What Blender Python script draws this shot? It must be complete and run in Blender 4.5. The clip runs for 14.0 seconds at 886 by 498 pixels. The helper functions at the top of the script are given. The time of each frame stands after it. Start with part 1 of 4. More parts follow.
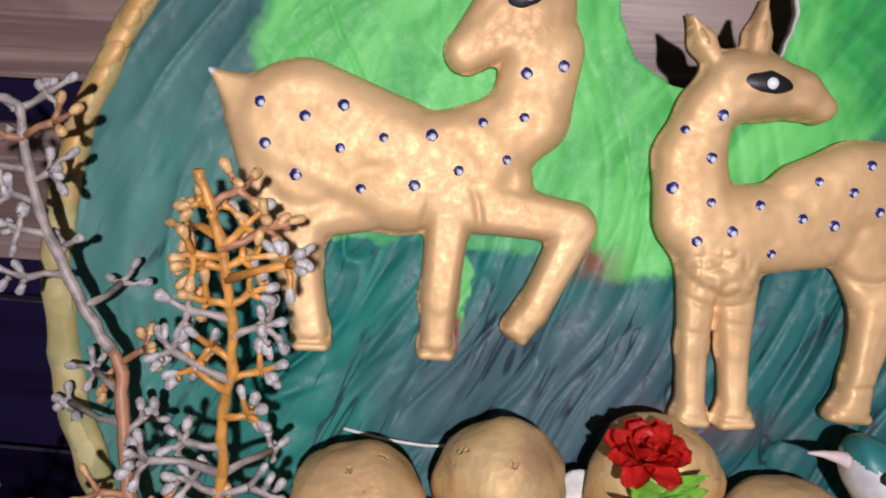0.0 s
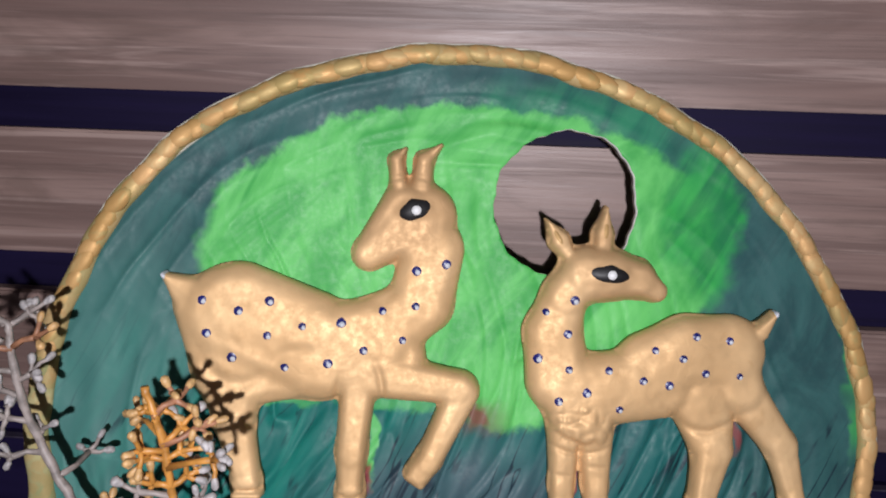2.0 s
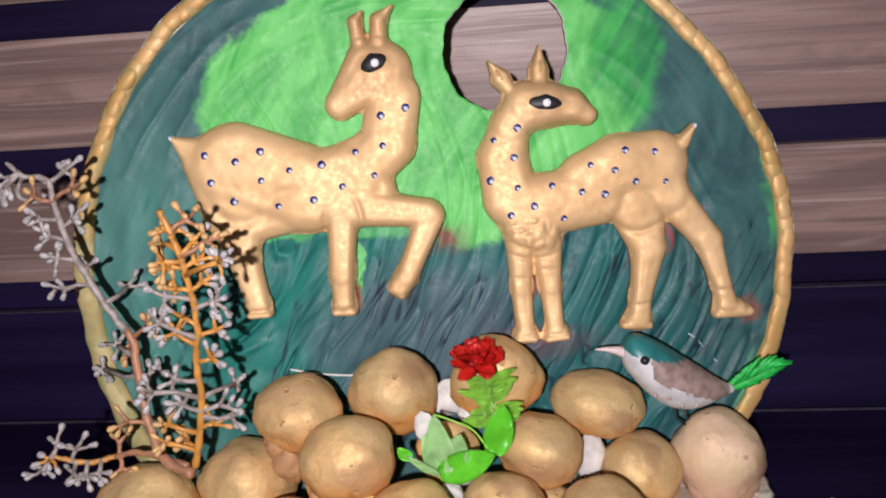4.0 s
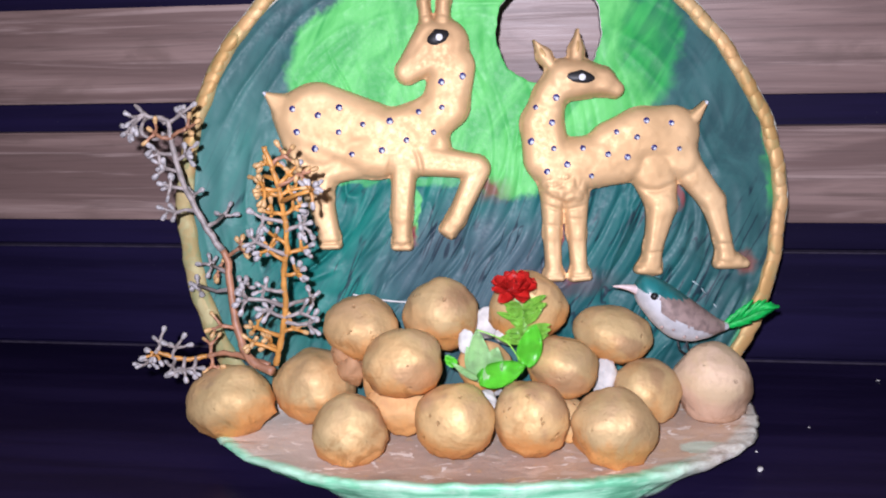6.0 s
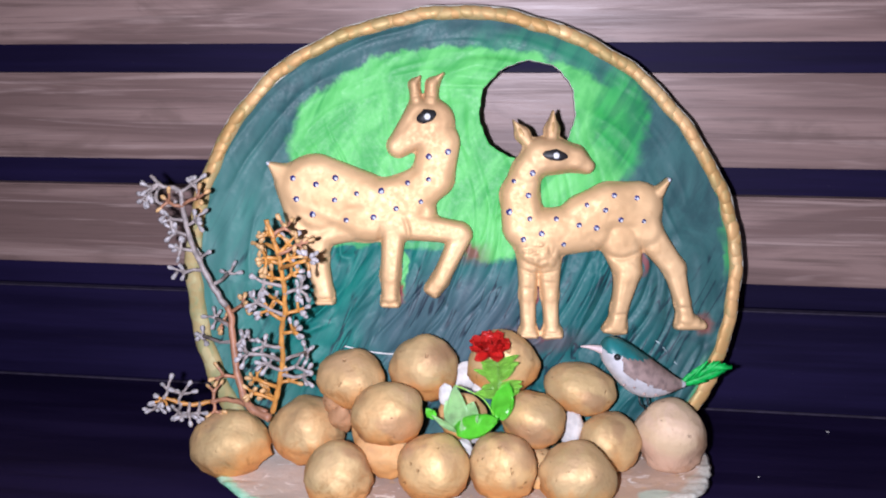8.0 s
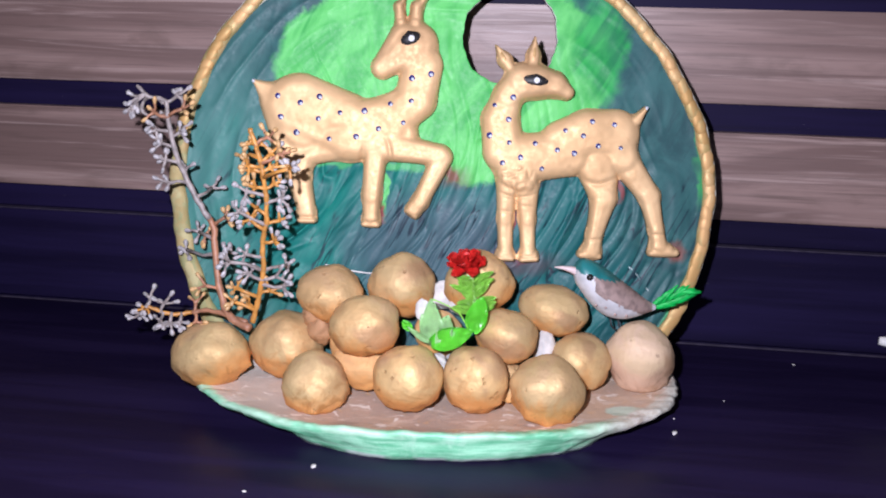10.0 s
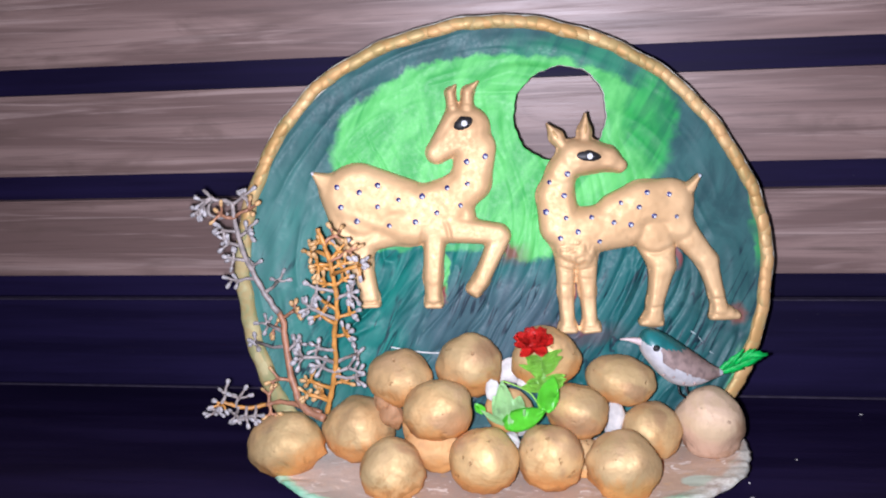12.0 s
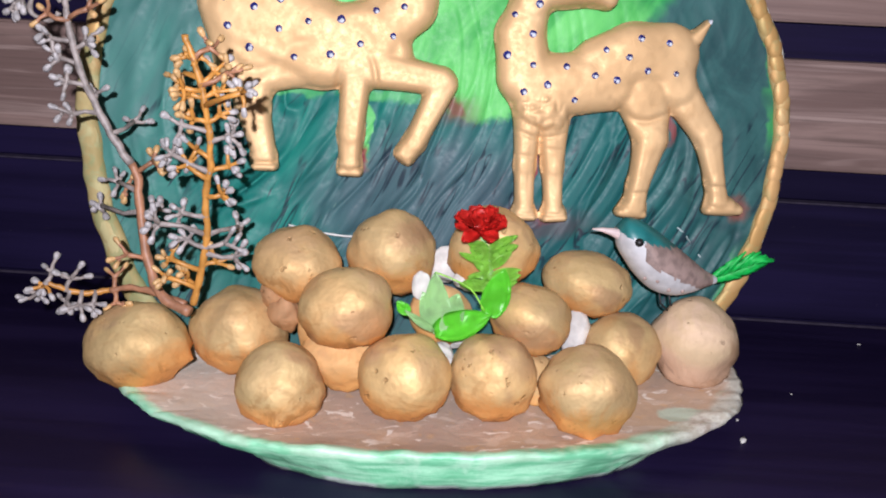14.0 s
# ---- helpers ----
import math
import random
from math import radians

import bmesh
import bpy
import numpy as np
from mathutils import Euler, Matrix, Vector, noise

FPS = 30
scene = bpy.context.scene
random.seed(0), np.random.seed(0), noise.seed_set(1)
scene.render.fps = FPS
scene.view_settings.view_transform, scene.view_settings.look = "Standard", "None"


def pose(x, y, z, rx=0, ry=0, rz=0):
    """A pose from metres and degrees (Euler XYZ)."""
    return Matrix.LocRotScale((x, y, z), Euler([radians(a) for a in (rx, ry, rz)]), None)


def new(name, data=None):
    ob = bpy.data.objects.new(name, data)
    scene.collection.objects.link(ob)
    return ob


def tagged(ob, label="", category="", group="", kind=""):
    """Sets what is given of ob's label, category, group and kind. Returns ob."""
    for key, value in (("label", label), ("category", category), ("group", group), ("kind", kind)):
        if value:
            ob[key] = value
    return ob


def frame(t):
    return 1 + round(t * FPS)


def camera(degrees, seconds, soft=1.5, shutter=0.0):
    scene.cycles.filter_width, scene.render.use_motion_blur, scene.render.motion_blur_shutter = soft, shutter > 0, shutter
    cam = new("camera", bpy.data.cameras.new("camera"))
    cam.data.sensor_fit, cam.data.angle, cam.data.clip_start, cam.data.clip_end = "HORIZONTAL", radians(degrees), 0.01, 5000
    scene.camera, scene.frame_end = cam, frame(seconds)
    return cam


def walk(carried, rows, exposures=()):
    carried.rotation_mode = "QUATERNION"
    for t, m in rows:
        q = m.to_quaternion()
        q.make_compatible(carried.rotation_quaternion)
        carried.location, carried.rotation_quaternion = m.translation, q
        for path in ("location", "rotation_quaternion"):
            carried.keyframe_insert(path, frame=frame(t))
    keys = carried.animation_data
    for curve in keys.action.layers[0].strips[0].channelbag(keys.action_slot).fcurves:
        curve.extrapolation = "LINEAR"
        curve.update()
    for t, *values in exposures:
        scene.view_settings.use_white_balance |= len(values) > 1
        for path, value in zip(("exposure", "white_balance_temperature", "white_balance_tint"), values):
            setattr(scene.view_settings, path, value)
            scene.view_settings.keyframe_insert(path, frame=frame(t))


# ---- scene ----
cam = camera(57.1, 14.0, soft=2.0)
METRES, EYE, TILT, LEAN, TURN = 0.62, 0.191, -16.0, -2.75, 5.2
ROWS = [
    (0.0, 0.0, 0.0, 0.0, 0.0, 0.0, -0.0),
    (0.5, 0.0032, -0.0405, 0.0148, 0.27, 1.53, -0.5),
    (1.0, 0.0135, -0.0564, 0.0183, -1.95, 1.26, -0.19),
    (1.5, 0.0295, -0.0767, 0.041, -0.92, 2.22, 0.46),
    (2.0, 0.0465, -0.093, 0.064, -0.78, 3.5, 1.27),
    (2.5, 0.0653, -0.1057, 0.0794, 0.03, 3.86, 2.76),
    (3.0, 0.0849, -0.0924, 0.0634, -0.37, 3.54, 3.38),
    (3.5, 0.1065, -0.1208, 0.0118, 0.49, -0.32, 5.2),
    (4.0, 0.0908, -0.176, -0.0052, 2.09, -0.91, 6.46),
    (6.5, 0.064, -0.3122, -0.0513, 3.48, -1.03, 3.05),
    (7.0, 0.0629, -0.3449, -0.0469, 4.21, -0.66, 3.2),
    (7.5, 0.0794, -0.3436, -0.0089, 3.16, -1.17, 2.65),
    (8.0, 0.0858, -0.3442, 0.0026, 3.08, -0.35, 2.5),
    (10.5, 0.0956, -0.3627, -0.0574, 2.22, -2.75, 0.72),
    (11.0, 0.087, -0.3555, -0.0514, -1.13, -3.68, 4.69),
    (11.5, 0.0744, -0.3794, -0.0375, 1.36, -2.28, 5.56),
    (12.0, 0.0603, -0.3735, 0.0056, 3.83, -0.26, 4.57),
    (12.5, 0.062, -0.313, 0.0306, 1.49, 0.77, 2.7),
    (13.0, 0.0656, -0.2299, 0.0239, 0.96, -0.83, 2.32),
    (13.5, 0.0513, -0.1681, -0.0155, -0.27, -2.69, 1.92),
    (14.0, 0.0474, -0.1876, -0.0514, -1.45, -5.34, 0.75),
]
walk(cam, [(t, pose(0, 0, EYE, TILT, LEAN, TURN) @ pose(METRES * x, METRES * y, METRES * z, 90 + pitch, roll, yaw)) for t, x, y, z, yaw, pitch, roll in ROWS],
     [(0.0, -0.38, 6300, 17), (0.5, -0.46, 6250, 16), (1.5, -0.48, 6200, 14), (2.5, -0.33, 6250, 11), (3.0, -0.27, 6300, 12), (3.5, -0.33, 6400, 14), (4.0, -0.22, 6500, 17), (6.5, 0.04, 5680, 20), (10.5, 0.08, 5680, 20), (11.0, 0.17, 5680, 21), (11.5, 0.10, 5680, 20), (12.5, 0.10, 5650, 16), (13.0, 0.0, 5850, 15), (13.5, -0.05, 6100, 14), (14.0, -0.03, 6050, 15)])

# ---- light: a small white flash beside the lens, in a dim room ----
flash = new("flash", bpy.data.lights.new("flash", "POINT"))
flash.data.energy, flash.data.shadow_soft_size, flash.data.color = 12.0, 0.005, (1.0, 0.975, 0.985)
flash.location = (0.040, -0.20, 0.249)
world = bpy.data.worlds.new("dim_room")
scene.world = world
world.use_nodes = True
world.node_tree.nodes["Background"].inputs["Color"].default_value = (0.75, 0.8, 1.0, 1)
world.node_tree.nodes["Background"].inputs["Strength"].default_value = 0.12


# ---- materials ----
class Nodes:
    """A material's node tree with short calls."""

    def __init__(self, name, rough=0.6, metal=0.0, spec=0.5):
        self.mat = bpy.data.materials.new(name)
        self.mat.use_nodes = True
        self.tree = self.mat.node_tree
        self.bsdf = self.tree.nodes["Principled BSDF"]
        self.bsdf.inputs["Roughness"].default_value = rough
        self.bsdf.inputs["Metallic"].default_value = metal
        self.bsdf.inputs["Specular IOR Level"].default_value = spec
        self.coord = self.tree.nodes.new("ShaderNodeTexCoord").outputs["Object"]

    def put(self, socket, value):
        if isinstance(value, bpy.types.NodeSocket):
            self.tree.links.new(value, socket)
        elif isinstance(value, tuple) and len(value) == 3 and socket.type == "RGBA":
            socket.default_value = (*value, 1)
        else:
            socket.default_value = value

    def stretch(self, scale, turn=(0, 0, 0), vec=None):
        n = self.tree.nodes.new("ShaderNodeMapping")
        self.put(n.inputs["Vector"], vec or self.coord)
        n.inputs["Scale"].default_value = scale
        n.inputs["Rotation"].default_value = [radians(a) for a in turn]
        return n.outputs["Vector"]

    def slant(self, scale, lean):
        """Coordinates turned by lean degrees in the XZ plane, then stretched: a positive lean tips upright streaks to +X."""
        return self.stretch(scale, vec=self.stretch((1, 1, 1), (0, -lean, 0)))

    def noise(self, scale, detail=3.0, rough=0.55, vec=None, bend=0.0):
        n = self.tree.nodes.new("ShaderNodeTexNoise")
        self.put(n.inputs["Vector"], vec or self.coord)
        n.inputs["Scale"].default_value, n.inputs["Detail"].default_value = scale, detail
        n.inputs["Roughness"].default_value, n.inputs["Distortion"].default_value = rough, bend
        return n.outputs["Fac"]

    def math(self, op, a, b=0.0, c=0.0):
        n = self.tree.nodes.new("ShaderNodeMath")
        n.operation = op
        for s, v in zip(n.inputs, (a, b, c)):
            self.put(s, v)
        return n.outputs[0]

    def span(self, v, lo, hi, a=0.0, b=1.0):
        n = self.tree.nodes.new("ShaderNodeMapRange")
        n.interpolation_type = "SMOOTHSTEP"
        for s, w in zip(n.inputs, (v, lo, hi, a, b)):
            self.put(s, w)
        return n.outputs[0]

    def mix(self, f, a, b):
        n = self.tree.nodes.new("ShaderNodeMix")
        n.data_type = "RGBA"
        self.put(n.inputs[0], f), self.put(n.inputs[6], a), self.put(n.inputs[7], b)
        return n.outputs[2]

    def axes(self, vec=None):
        n = self.tree.nodes.new("ShaderNodeSeparateXYZ")
        self.put(n.inputs[0], vec or self.coord)
        return n.outputs

    def random(self):
        return self.tree.nodes.new("ShaderNodeObjectInfo").outputs["Random"]

    def done(self, colour, height=None, depth=0.0003, rough=None):
        self.put(self.bsdf.inputs["Base Color"], colour)
        if rough is not None:
            self.put(self.bsdf.inputs["Roughness"], rough)
        if height is not None:
            n = self.tree.nodes.new("ShaderNodeBump")
            n.inputs["Distance"].default_value = depth
            self.put(n.inputs["Height"], height)
            self.put(self.bsdf.inputs["Normal"], n.outputs[0])
        return self.mat


def gold_paint(name, light, dark, warm, rough=0.46, metal=0.25, scale=1.0, worn=0.56, washes=()):
    """Brushed-on gold craft paint with thin, browner places and fine pits."""
    m = Nodes(name, rough, metal, 0.18)
    own = m.coord
    shift = m.tree.nodes.new("ShaderNodeVectorMath")
    m.put(shift.inputs[0], m.coord)
    m.put(shift.inputs[1], m.tree.nodes.new("ShaderNodeObjectInfo").outputs["Location"])
    m.coord = shift.outputs[0]
    big, fine = m.noise(26 * scale, 3), m.noise(420 * scale, 5, 0.65)
    c = m.mix(m.span(big, 0.36, 0.66), dark, light)
    c = m.mix(m.span(m.noise(60 * scale, 4, 0.65, bend=0.9), worn, worn + 0.10, 0, 0.4), c, warm)
    c = m.mix(m.span(fine, 0.55, 0.8, 0, 0.35), c, dark)
    for x0, z0, r0 in washes:
        d = m.tree.nodes.new("ShaderNodeVectorMath")
        d.operation = "DISTANCE"
        m.put(d.inputs[0], own)
        d.inputs[1].default_value = (x0, -0.006, z0)
        near = m.math("ADD", d.outputs["Value"], m.math("MULTIPLY", m.math("SUBTRACT", big, 0.5), 0.010))
        c = m.mix(m.span(near, r0 * 0.55, r0 * 1.1, 0.75, 0), c, (0.50, 0.31, 0.155))
    lumps = m.math("ADD", m.math("MULTIPLY", m.noise(55 * scale, 2), 1.0), m.math("MULTIPLY", fine, 0.10))
    fold = m.math("ABSOLUTE", m.math("SUBTRACT", m.noise(130 * scale, 2, bend=0.8), 0.5))
    fold = m.math("MULTIPLY", m.span(fold, 0.0, 0.10, 1, 0), m.span(m.noise(32 * scale, 2), 0.46, 0.62))
    lumps = m.math("SUBTRACT", lumps, m.math("MULTIPLY", fold, 0.10))
    return m.done(c, lumps, 0.00024, m.span(fine, 0.3, 0.7, rough - 0.06, rough + 0.12))


def plain(name, colour, rough=0.5, spread=0.25, scale=200, metal=0.0, depth=0.0002):
    m = Nodes(name, rough, metal)
    f = m.noise(scale, 4)
    low = tuple(v * (1 - spread) for v in colour)
    return m.done(m.mix(m.span(f, 0.3, 0.7), low, colour), f, depth)


GOLD = gold_paint("deer_gold", (0.72, 0.480, 0.250), (0.65, 0.415, 0.205), (0.58, 0.35, 0.16), 0.54, 0.32, worn=0.60, washes=((-0.047, 0.203, 0.024), (0.034, 0.182, 0.022)))
# darker copy of the deer gold: side-wall and ear-hollow shade put into the colour
GOLD_SHADED = gold_paint("deer_gold_shaded", (0.46, 0.29, 0.12), (0.38, 0.23, 0.09), (0.42, 0.20, 0.08), 0.5, 0.2)
RIM_GOLD = gold_paint("rim_gold", (0.64, 0.44, 0.21), (0.40, 0.29, 0.11), (0.56, 0.25, 0.08), 0.5, 0.22, 1.4, 0.45)
RIM_OLIVE = gold_paint("rim_olive", (0.46, 0.40, 0.20), (0.26, 0.26, 0.115), (0.42, 0.25, 0.09), 0.6, 0.08, 2.2, 0.47)
# browner gold under the beads: shade in the crevices put into the colour
RIM_CREASE_SHADE = gold_paint("rim_crease_shade", (0.46, 0.32, 0.15), (0.33, 0.27, 0.11), (0.42, 0.21, 0.08), 0.55, 0.1, 1.6)
SPOT = plain("blue_spot_paint", (0.012, 0.016, 0.16), 0.35, 0.4)
SPOT_WHITE = plain("white_dot_paint", (0.62, 0.64, 0.70), 0.4, 0.15)
EYE_BLACK = plain("black_eye_paint", (0.008, 0.007, 0.008), 0.5, 0.3)
EYE_DOT = plain("white_eye_dot", (0.80, 0.80, 0.80), 0.5, 0.05)
PLASTER_BIT = plain("bare_plaster", (0.70, 0.67, 0.63), 0.85, 0.35, 120, 0.0, 0.0008)
SCRATCH = plain("scratched_paint", (0.42, 0.52, 0.52), 0.6, 0.3, 300)
PAPER = plain("raw_white_board", (0.72, 0.70, 0.66), 0.8, 0.2, 300)


def stone_paint(name, top, under, pale, metal=0.24):
    """Gold paint over plaster: ochre and darker towards the underside, bare and stained in places, paler on top."""
    m = Nodes(name, 0.5, metal, 0.18)
    geo = m.tree.nodes.new("ShaderNodeObjectInfo")
    shift = m.tree.nodes.new("ShaderNodeVectorMath")
    shift.operation = "ADD"
    m.put(shift.inputs[0], m.coord)
    m.put(shift.inputs[1], geo.outputs["Location"])
    v = shift.outputs[0]
    big, fine = m.noise(30, 4, vec=v), m.noise(300, 6, 0.7, vec=v)
    wide = m.noise(17, 2, vec=v, bend=0.5)
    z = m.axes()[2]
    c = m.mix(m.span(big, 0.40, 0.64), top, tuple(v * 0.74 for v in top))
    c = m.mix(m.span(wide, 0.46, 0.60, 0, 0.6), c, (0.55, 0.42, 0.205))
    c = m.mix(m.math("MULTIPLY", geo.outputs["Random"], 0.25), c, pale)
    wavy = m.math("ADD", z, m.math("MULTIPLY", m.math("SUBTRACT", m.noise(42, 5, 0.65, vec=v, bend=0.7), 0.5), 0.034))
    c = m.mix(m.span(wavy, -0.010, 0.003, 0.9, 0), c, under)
    pale_top = m.math("MULTIPLY", m.span(z, 0.002, 0.014), m.span(m.noise(40, 4, 0.6, vec=v, bend=0.8), 0.44, 0.60))
    c = m.mix(m.math("MULTIPLY", pale_top, 0.55), c, pale)
    c = m.mix(m.span(fine, 0.6, 0.8, 0, 0.4), c, tuple(v * 0.5 for v in top))
    pits = m.span(m.noise(170, 3, 0.6, vec=v), 0.66, 0.73)
    c = m.mix(m.math("MULTIPLY", pits, 0.4), c, tuple(v * 0.40 for v in under))
    low_brown = m.math("MULTIPLY", m.span(m.noise(44, 5, 0.7, vec=v, bend=1.2), 0.54, 0.64), m.span(z, -0.010, 0.008, 1, 0.3))
    c = m.mix(m.math("MULTIPLY", low_brown, 0.7), c, tuple(v * 0.58 for v in under))
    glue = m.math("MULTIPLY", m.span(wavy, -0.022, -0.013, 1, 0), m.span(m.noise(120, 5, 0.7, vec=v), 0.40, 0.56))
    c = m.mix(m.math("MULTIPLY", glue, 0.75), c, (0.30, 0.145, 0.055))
    dirty = m.span(m.noise(24, 3, 0.5, vec=v, bend=0.4), 0.58, 0.66)
    c = m.mix(m.math("MULTIPLY", dirty, 0.6), c, (0.37, 0.205, 0.11))
    lumps = m.math("ADD", m.math("MULTIPLY", m.noise(75, 3, vec=v), 1.8), m.math("MULTIPLY", fine, 0.22))
    lumps = m.math("SUBTRACT", lumps, m.math("MULTIPLY", pits, 0.6))
    return m.done(c, lumps, 0.0008, m.span(fine, 0.3, 0.7, 0.52, 0.68))


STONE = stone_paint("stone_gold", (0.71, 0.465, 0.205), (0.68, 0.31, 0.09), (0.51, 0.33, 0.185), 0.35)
STONE_PINK = stone_paint("stone_bare", (0.60, 0.41, 0.29), (0.56, 0.36, 0.24), (0.62, 0.44, 0.33), 0.12)
CLAY = stone_paint("clay_ochre", (0.66, 0.37, 0.14), (0.64, 0.32, 0.10), (0.64, 0.42, 0.22), 0.1)


def face_paint():
    """The painted picture ground: light green glade, slate-teal surround, teal and slate grass."""
    m = Nodes("painted_ground", 0.5, 0.0, 0.28)
    clean_x, _, clean_z = m.axes()
    cx, cz = m.math("DIVIDE", m.math("SUBTRACT", clean_x, -0.0215), 0.1565), m.math("DIVIDE", m.math("SUBTRACT", clean_z, 0.1095), 0.150)
    clean = m.math("SQRT", m.math("ADD", m.math("MULTIPLY", cx, cx), m.math("MULTIPLY", cz, cz)))
    wob = m.noise(28, 4, 0.6)
    wob2 = m.noise(95, 4, 0.6)
    x, _, z = m.axes()
    x = m.math("ADD", x, m.math("MULTIPLY", m.math("SUBTRACT", wob, 0.5), 0.035))
    z = m.math("ADD", z, m.math("MULTIPLY", m.math("SUBTRACT", wob2, 0.5), 0.013))
    streak = m.noise(1.0, 3, 0.5, vec=m.slant((105, 105, 17), 27), bend=0.7)
    fine = m.noise(420, 5, 0.65)
    rx, rz = m.math("DIVIDE", m.math("SUBTRACT", x, -0.0215), 0.1565), m.math("DIVIDE", m.math("SUBTRACT", z, 0.1095), 0.150)
    reach = m.math("SQRT", m.math("ADD", m.math("MULTIPLY", rx, rx), m.math("MULTIPLY", rz, rz)))

    def blob(cx, cz, rx, rz, soft):
        a = m.math("DIVIDE", m.math("SUBTRACT", x, cx), rx)
        b = m.math("DIVIDE", m.math("SUBTRACT", z, cz), rz)
        r = m.math("SQRT", m.math("ADD", m.math("MULTIPLY", a, a), m.math("MULTIPLY", b, b)))
        return m.span(r, 1 - soft, 1 + soft, 1, 0)

    slate = m.mix(m.span(m.math("ADD", m.math("MULTIPLY", m.noise(30, 4, 0.6, bend=1.0), 0.8), m.math("MULTIPLY", streak, 0.2)), 0.36, 0.62), (0.021, 0.068, 0.073), (0.038, 0.118, 0.115))
    teal = m.mix(m.span(streak, 0.35, 0.68), (0.008, 0.128, 0.112), (0.011, 0.190, 0.150))
    grey = m.mix(m.span(streak, 0.35, 0.65), (0.052, 0.070, 0.098), (0.072, 0.095, 0.128))
    dabs = m.math("ADD", m.math("MULTIPLY", m.noise(1.0, 4, 0.6, vec=m.slant((50, 50, 26), 35), bend=1.2), 0.75), m.math("MULTIPLY", streak, 0.25))
    green = m.mix(m.span(dabs, 0.36, 0.62), (0.055, 0.36, 0.075), (0.135, 0.54, 0.135))
    c = m.mix(blob(-0.150, 0.100, 0.045, 0.085, 0.5), slate, m.mix(0.5, teal, (0.10, 0.20, 0.18)))
    dim = m.mix(m.span(streak, 0.35, 0.68), (0.012, 0.092, 0.096), (0.016, 0.128, 0.122))
    c = m.mix(m.math("MULTIPLY", blob(0.02, 0.085, 0.085, 0.070, 0.25), 0.95), c, dim)
    c = m.mix(m.math("MULTIPLY", blob(-0.072, 0.095, 0.066, 0.060, 0.3), 0.95), c, teal)
    c = m.mix(m.math("MULTIPLY", blob(-0.030, 0.076, 0.050, 0.040, 0.4), 0.75), c, grey)
    c = m.mix(m.math("MULTIPLY", blob(0.112, 0.115, 0.030, 0.060, 0.4), 0.85), c, slate)
    c = m.mix(m.math("MULTIPLY", blob(0.012, 0.226, 0.052, 0.020, 0.35), 0.7), c, m.mix(m.span(streak, 0.3, 0.7), (0.012, 0.13, 0.085), (0.03, 0.26, 0.12)))
    # thin dark slanting lines: shade of furrows in the paste, painted into the colour
    furrow_shade = m.math("ABSOLUTE", m.math("SUBTRACT", m.noise(1.0, 2, 0.5, vec=m.slant((125, 125, 15), 27), bend=0.35), 0.5))
    furrow_shade = m.math("MULTIPLY", m.span(furrow_shade, 0.008, 0.030, 1, 0), m.math("MULTIPLY", m.span(m.noise(38, 2), 0.44, 0.56), m.span(z, 0.118, 0.135, 1, 0.15)))
    c = m.mix(m.math("MULTIPLY", furrow_shade, 0.85), c, (0.010, 0.020, 0.034))
    glade = m.math("MAXIMUM", blob(-0.021, 0.1885, 0.095, 0.0500, 0.035), blob(-0.002, 0.150, 0.036, 0.030, 0.08))
    c = m.mix(glade, c, green)
    c = m.mix(m.math("MULTIPLY", blob(0.068, 0.196, 0.013, 0.028, 0.3), 0.85), c, m.mix(m.span(streak, 0.4, 0.6), (0.010, 0.20, 0.055), (0.03, 0.36, 0.07)))
    c = m.mix(m.math("MULTIPLY", m.math("MAXIMUM", blob(-0.046, 0.1300, 0.022, 0.0028, 0.5), blob(-0.083, 0.1315, 0.016, 0.0026, 0.5)), 0.55), c, green)
    for bx, bz, wx, wz, paint in ((-0.0545, 0.117, 0.0022, 0.015, green), (-0.056, 0.103, 0.0022, 0.006, (0.25, 0.03, 0.04)), (-0.0165, 0.126, 0.004, 0.004, (0.25, 0.05, 0.05)),
                                  (0.0212, 0.094, 0.002, 0.014, (0.28, 0.04, 0.045)), (0.020, 0.0765, 0.012, 0.0022, (0.22, 0.05, 0.05)), (0.0795, 0.118, 0.0025, 0.006, (0.22, 0.05, 0.05))):
        c = m.mix(m.math("MULTIPLY", blob(bx, bz, wx, wz, 0.4), 0.85), c, paint)
    line = m.math("MULTIPLY", m.span(reach, 0.935, 0.950), m.math("MULTIPLY", m.span(m.noise(16, 2), 0.44, 0.56), blob(0.125, 0.11, 0.03, 0.09, 0.3)))
    c = m.mix(line, c, (0.05, 0.30, 0.09))
    c = m.mix(m.math("MULTIPLY", blob(0.020, 0.075, 0.026, 0.007, 0.5), 0.6), c, (0.10, 0.06, 0.075))
    c = m.mix(m.math("MULTIPLY", blob(0.114, 0.083, 0.006, 0.005, 0.5), 0.8), c, (0.22, 0.06, 0.04))
    c = m.mix(m.math("MULTIPLY", blob(-0.016, 0.124, 0.012, 0.006, 0.6), 0.5), c, (0.16, 0.08, 0.07))
    # sparse pale glints on the ridges, mixed into the colour
    c = m.mix(m.span(m.noise(1.0, 3, vec=m.slant((420, 420, 90), 35)), 0.74, 0.78, 0, 0.14), c, (0.40, 0.60, 0.50))
    c = m.mix(m.span(fine, 0.62, 0.85, 0, 0.2), c, (0.02, 0.06, 0.05))
    c = m.mix(m.span(clean, 0.980, 0.986), c, (0.52, 0.50, 0.42))
    h = m.math("ADD", m.math("MULTIPLY", streak, 0.10), m.math("MULTIPLY", fine, 0.05))
    return m.done(c, h, 0.0008, m.span(fine, 0.3, 0.7, 0.44, 0.60))


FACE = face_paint()


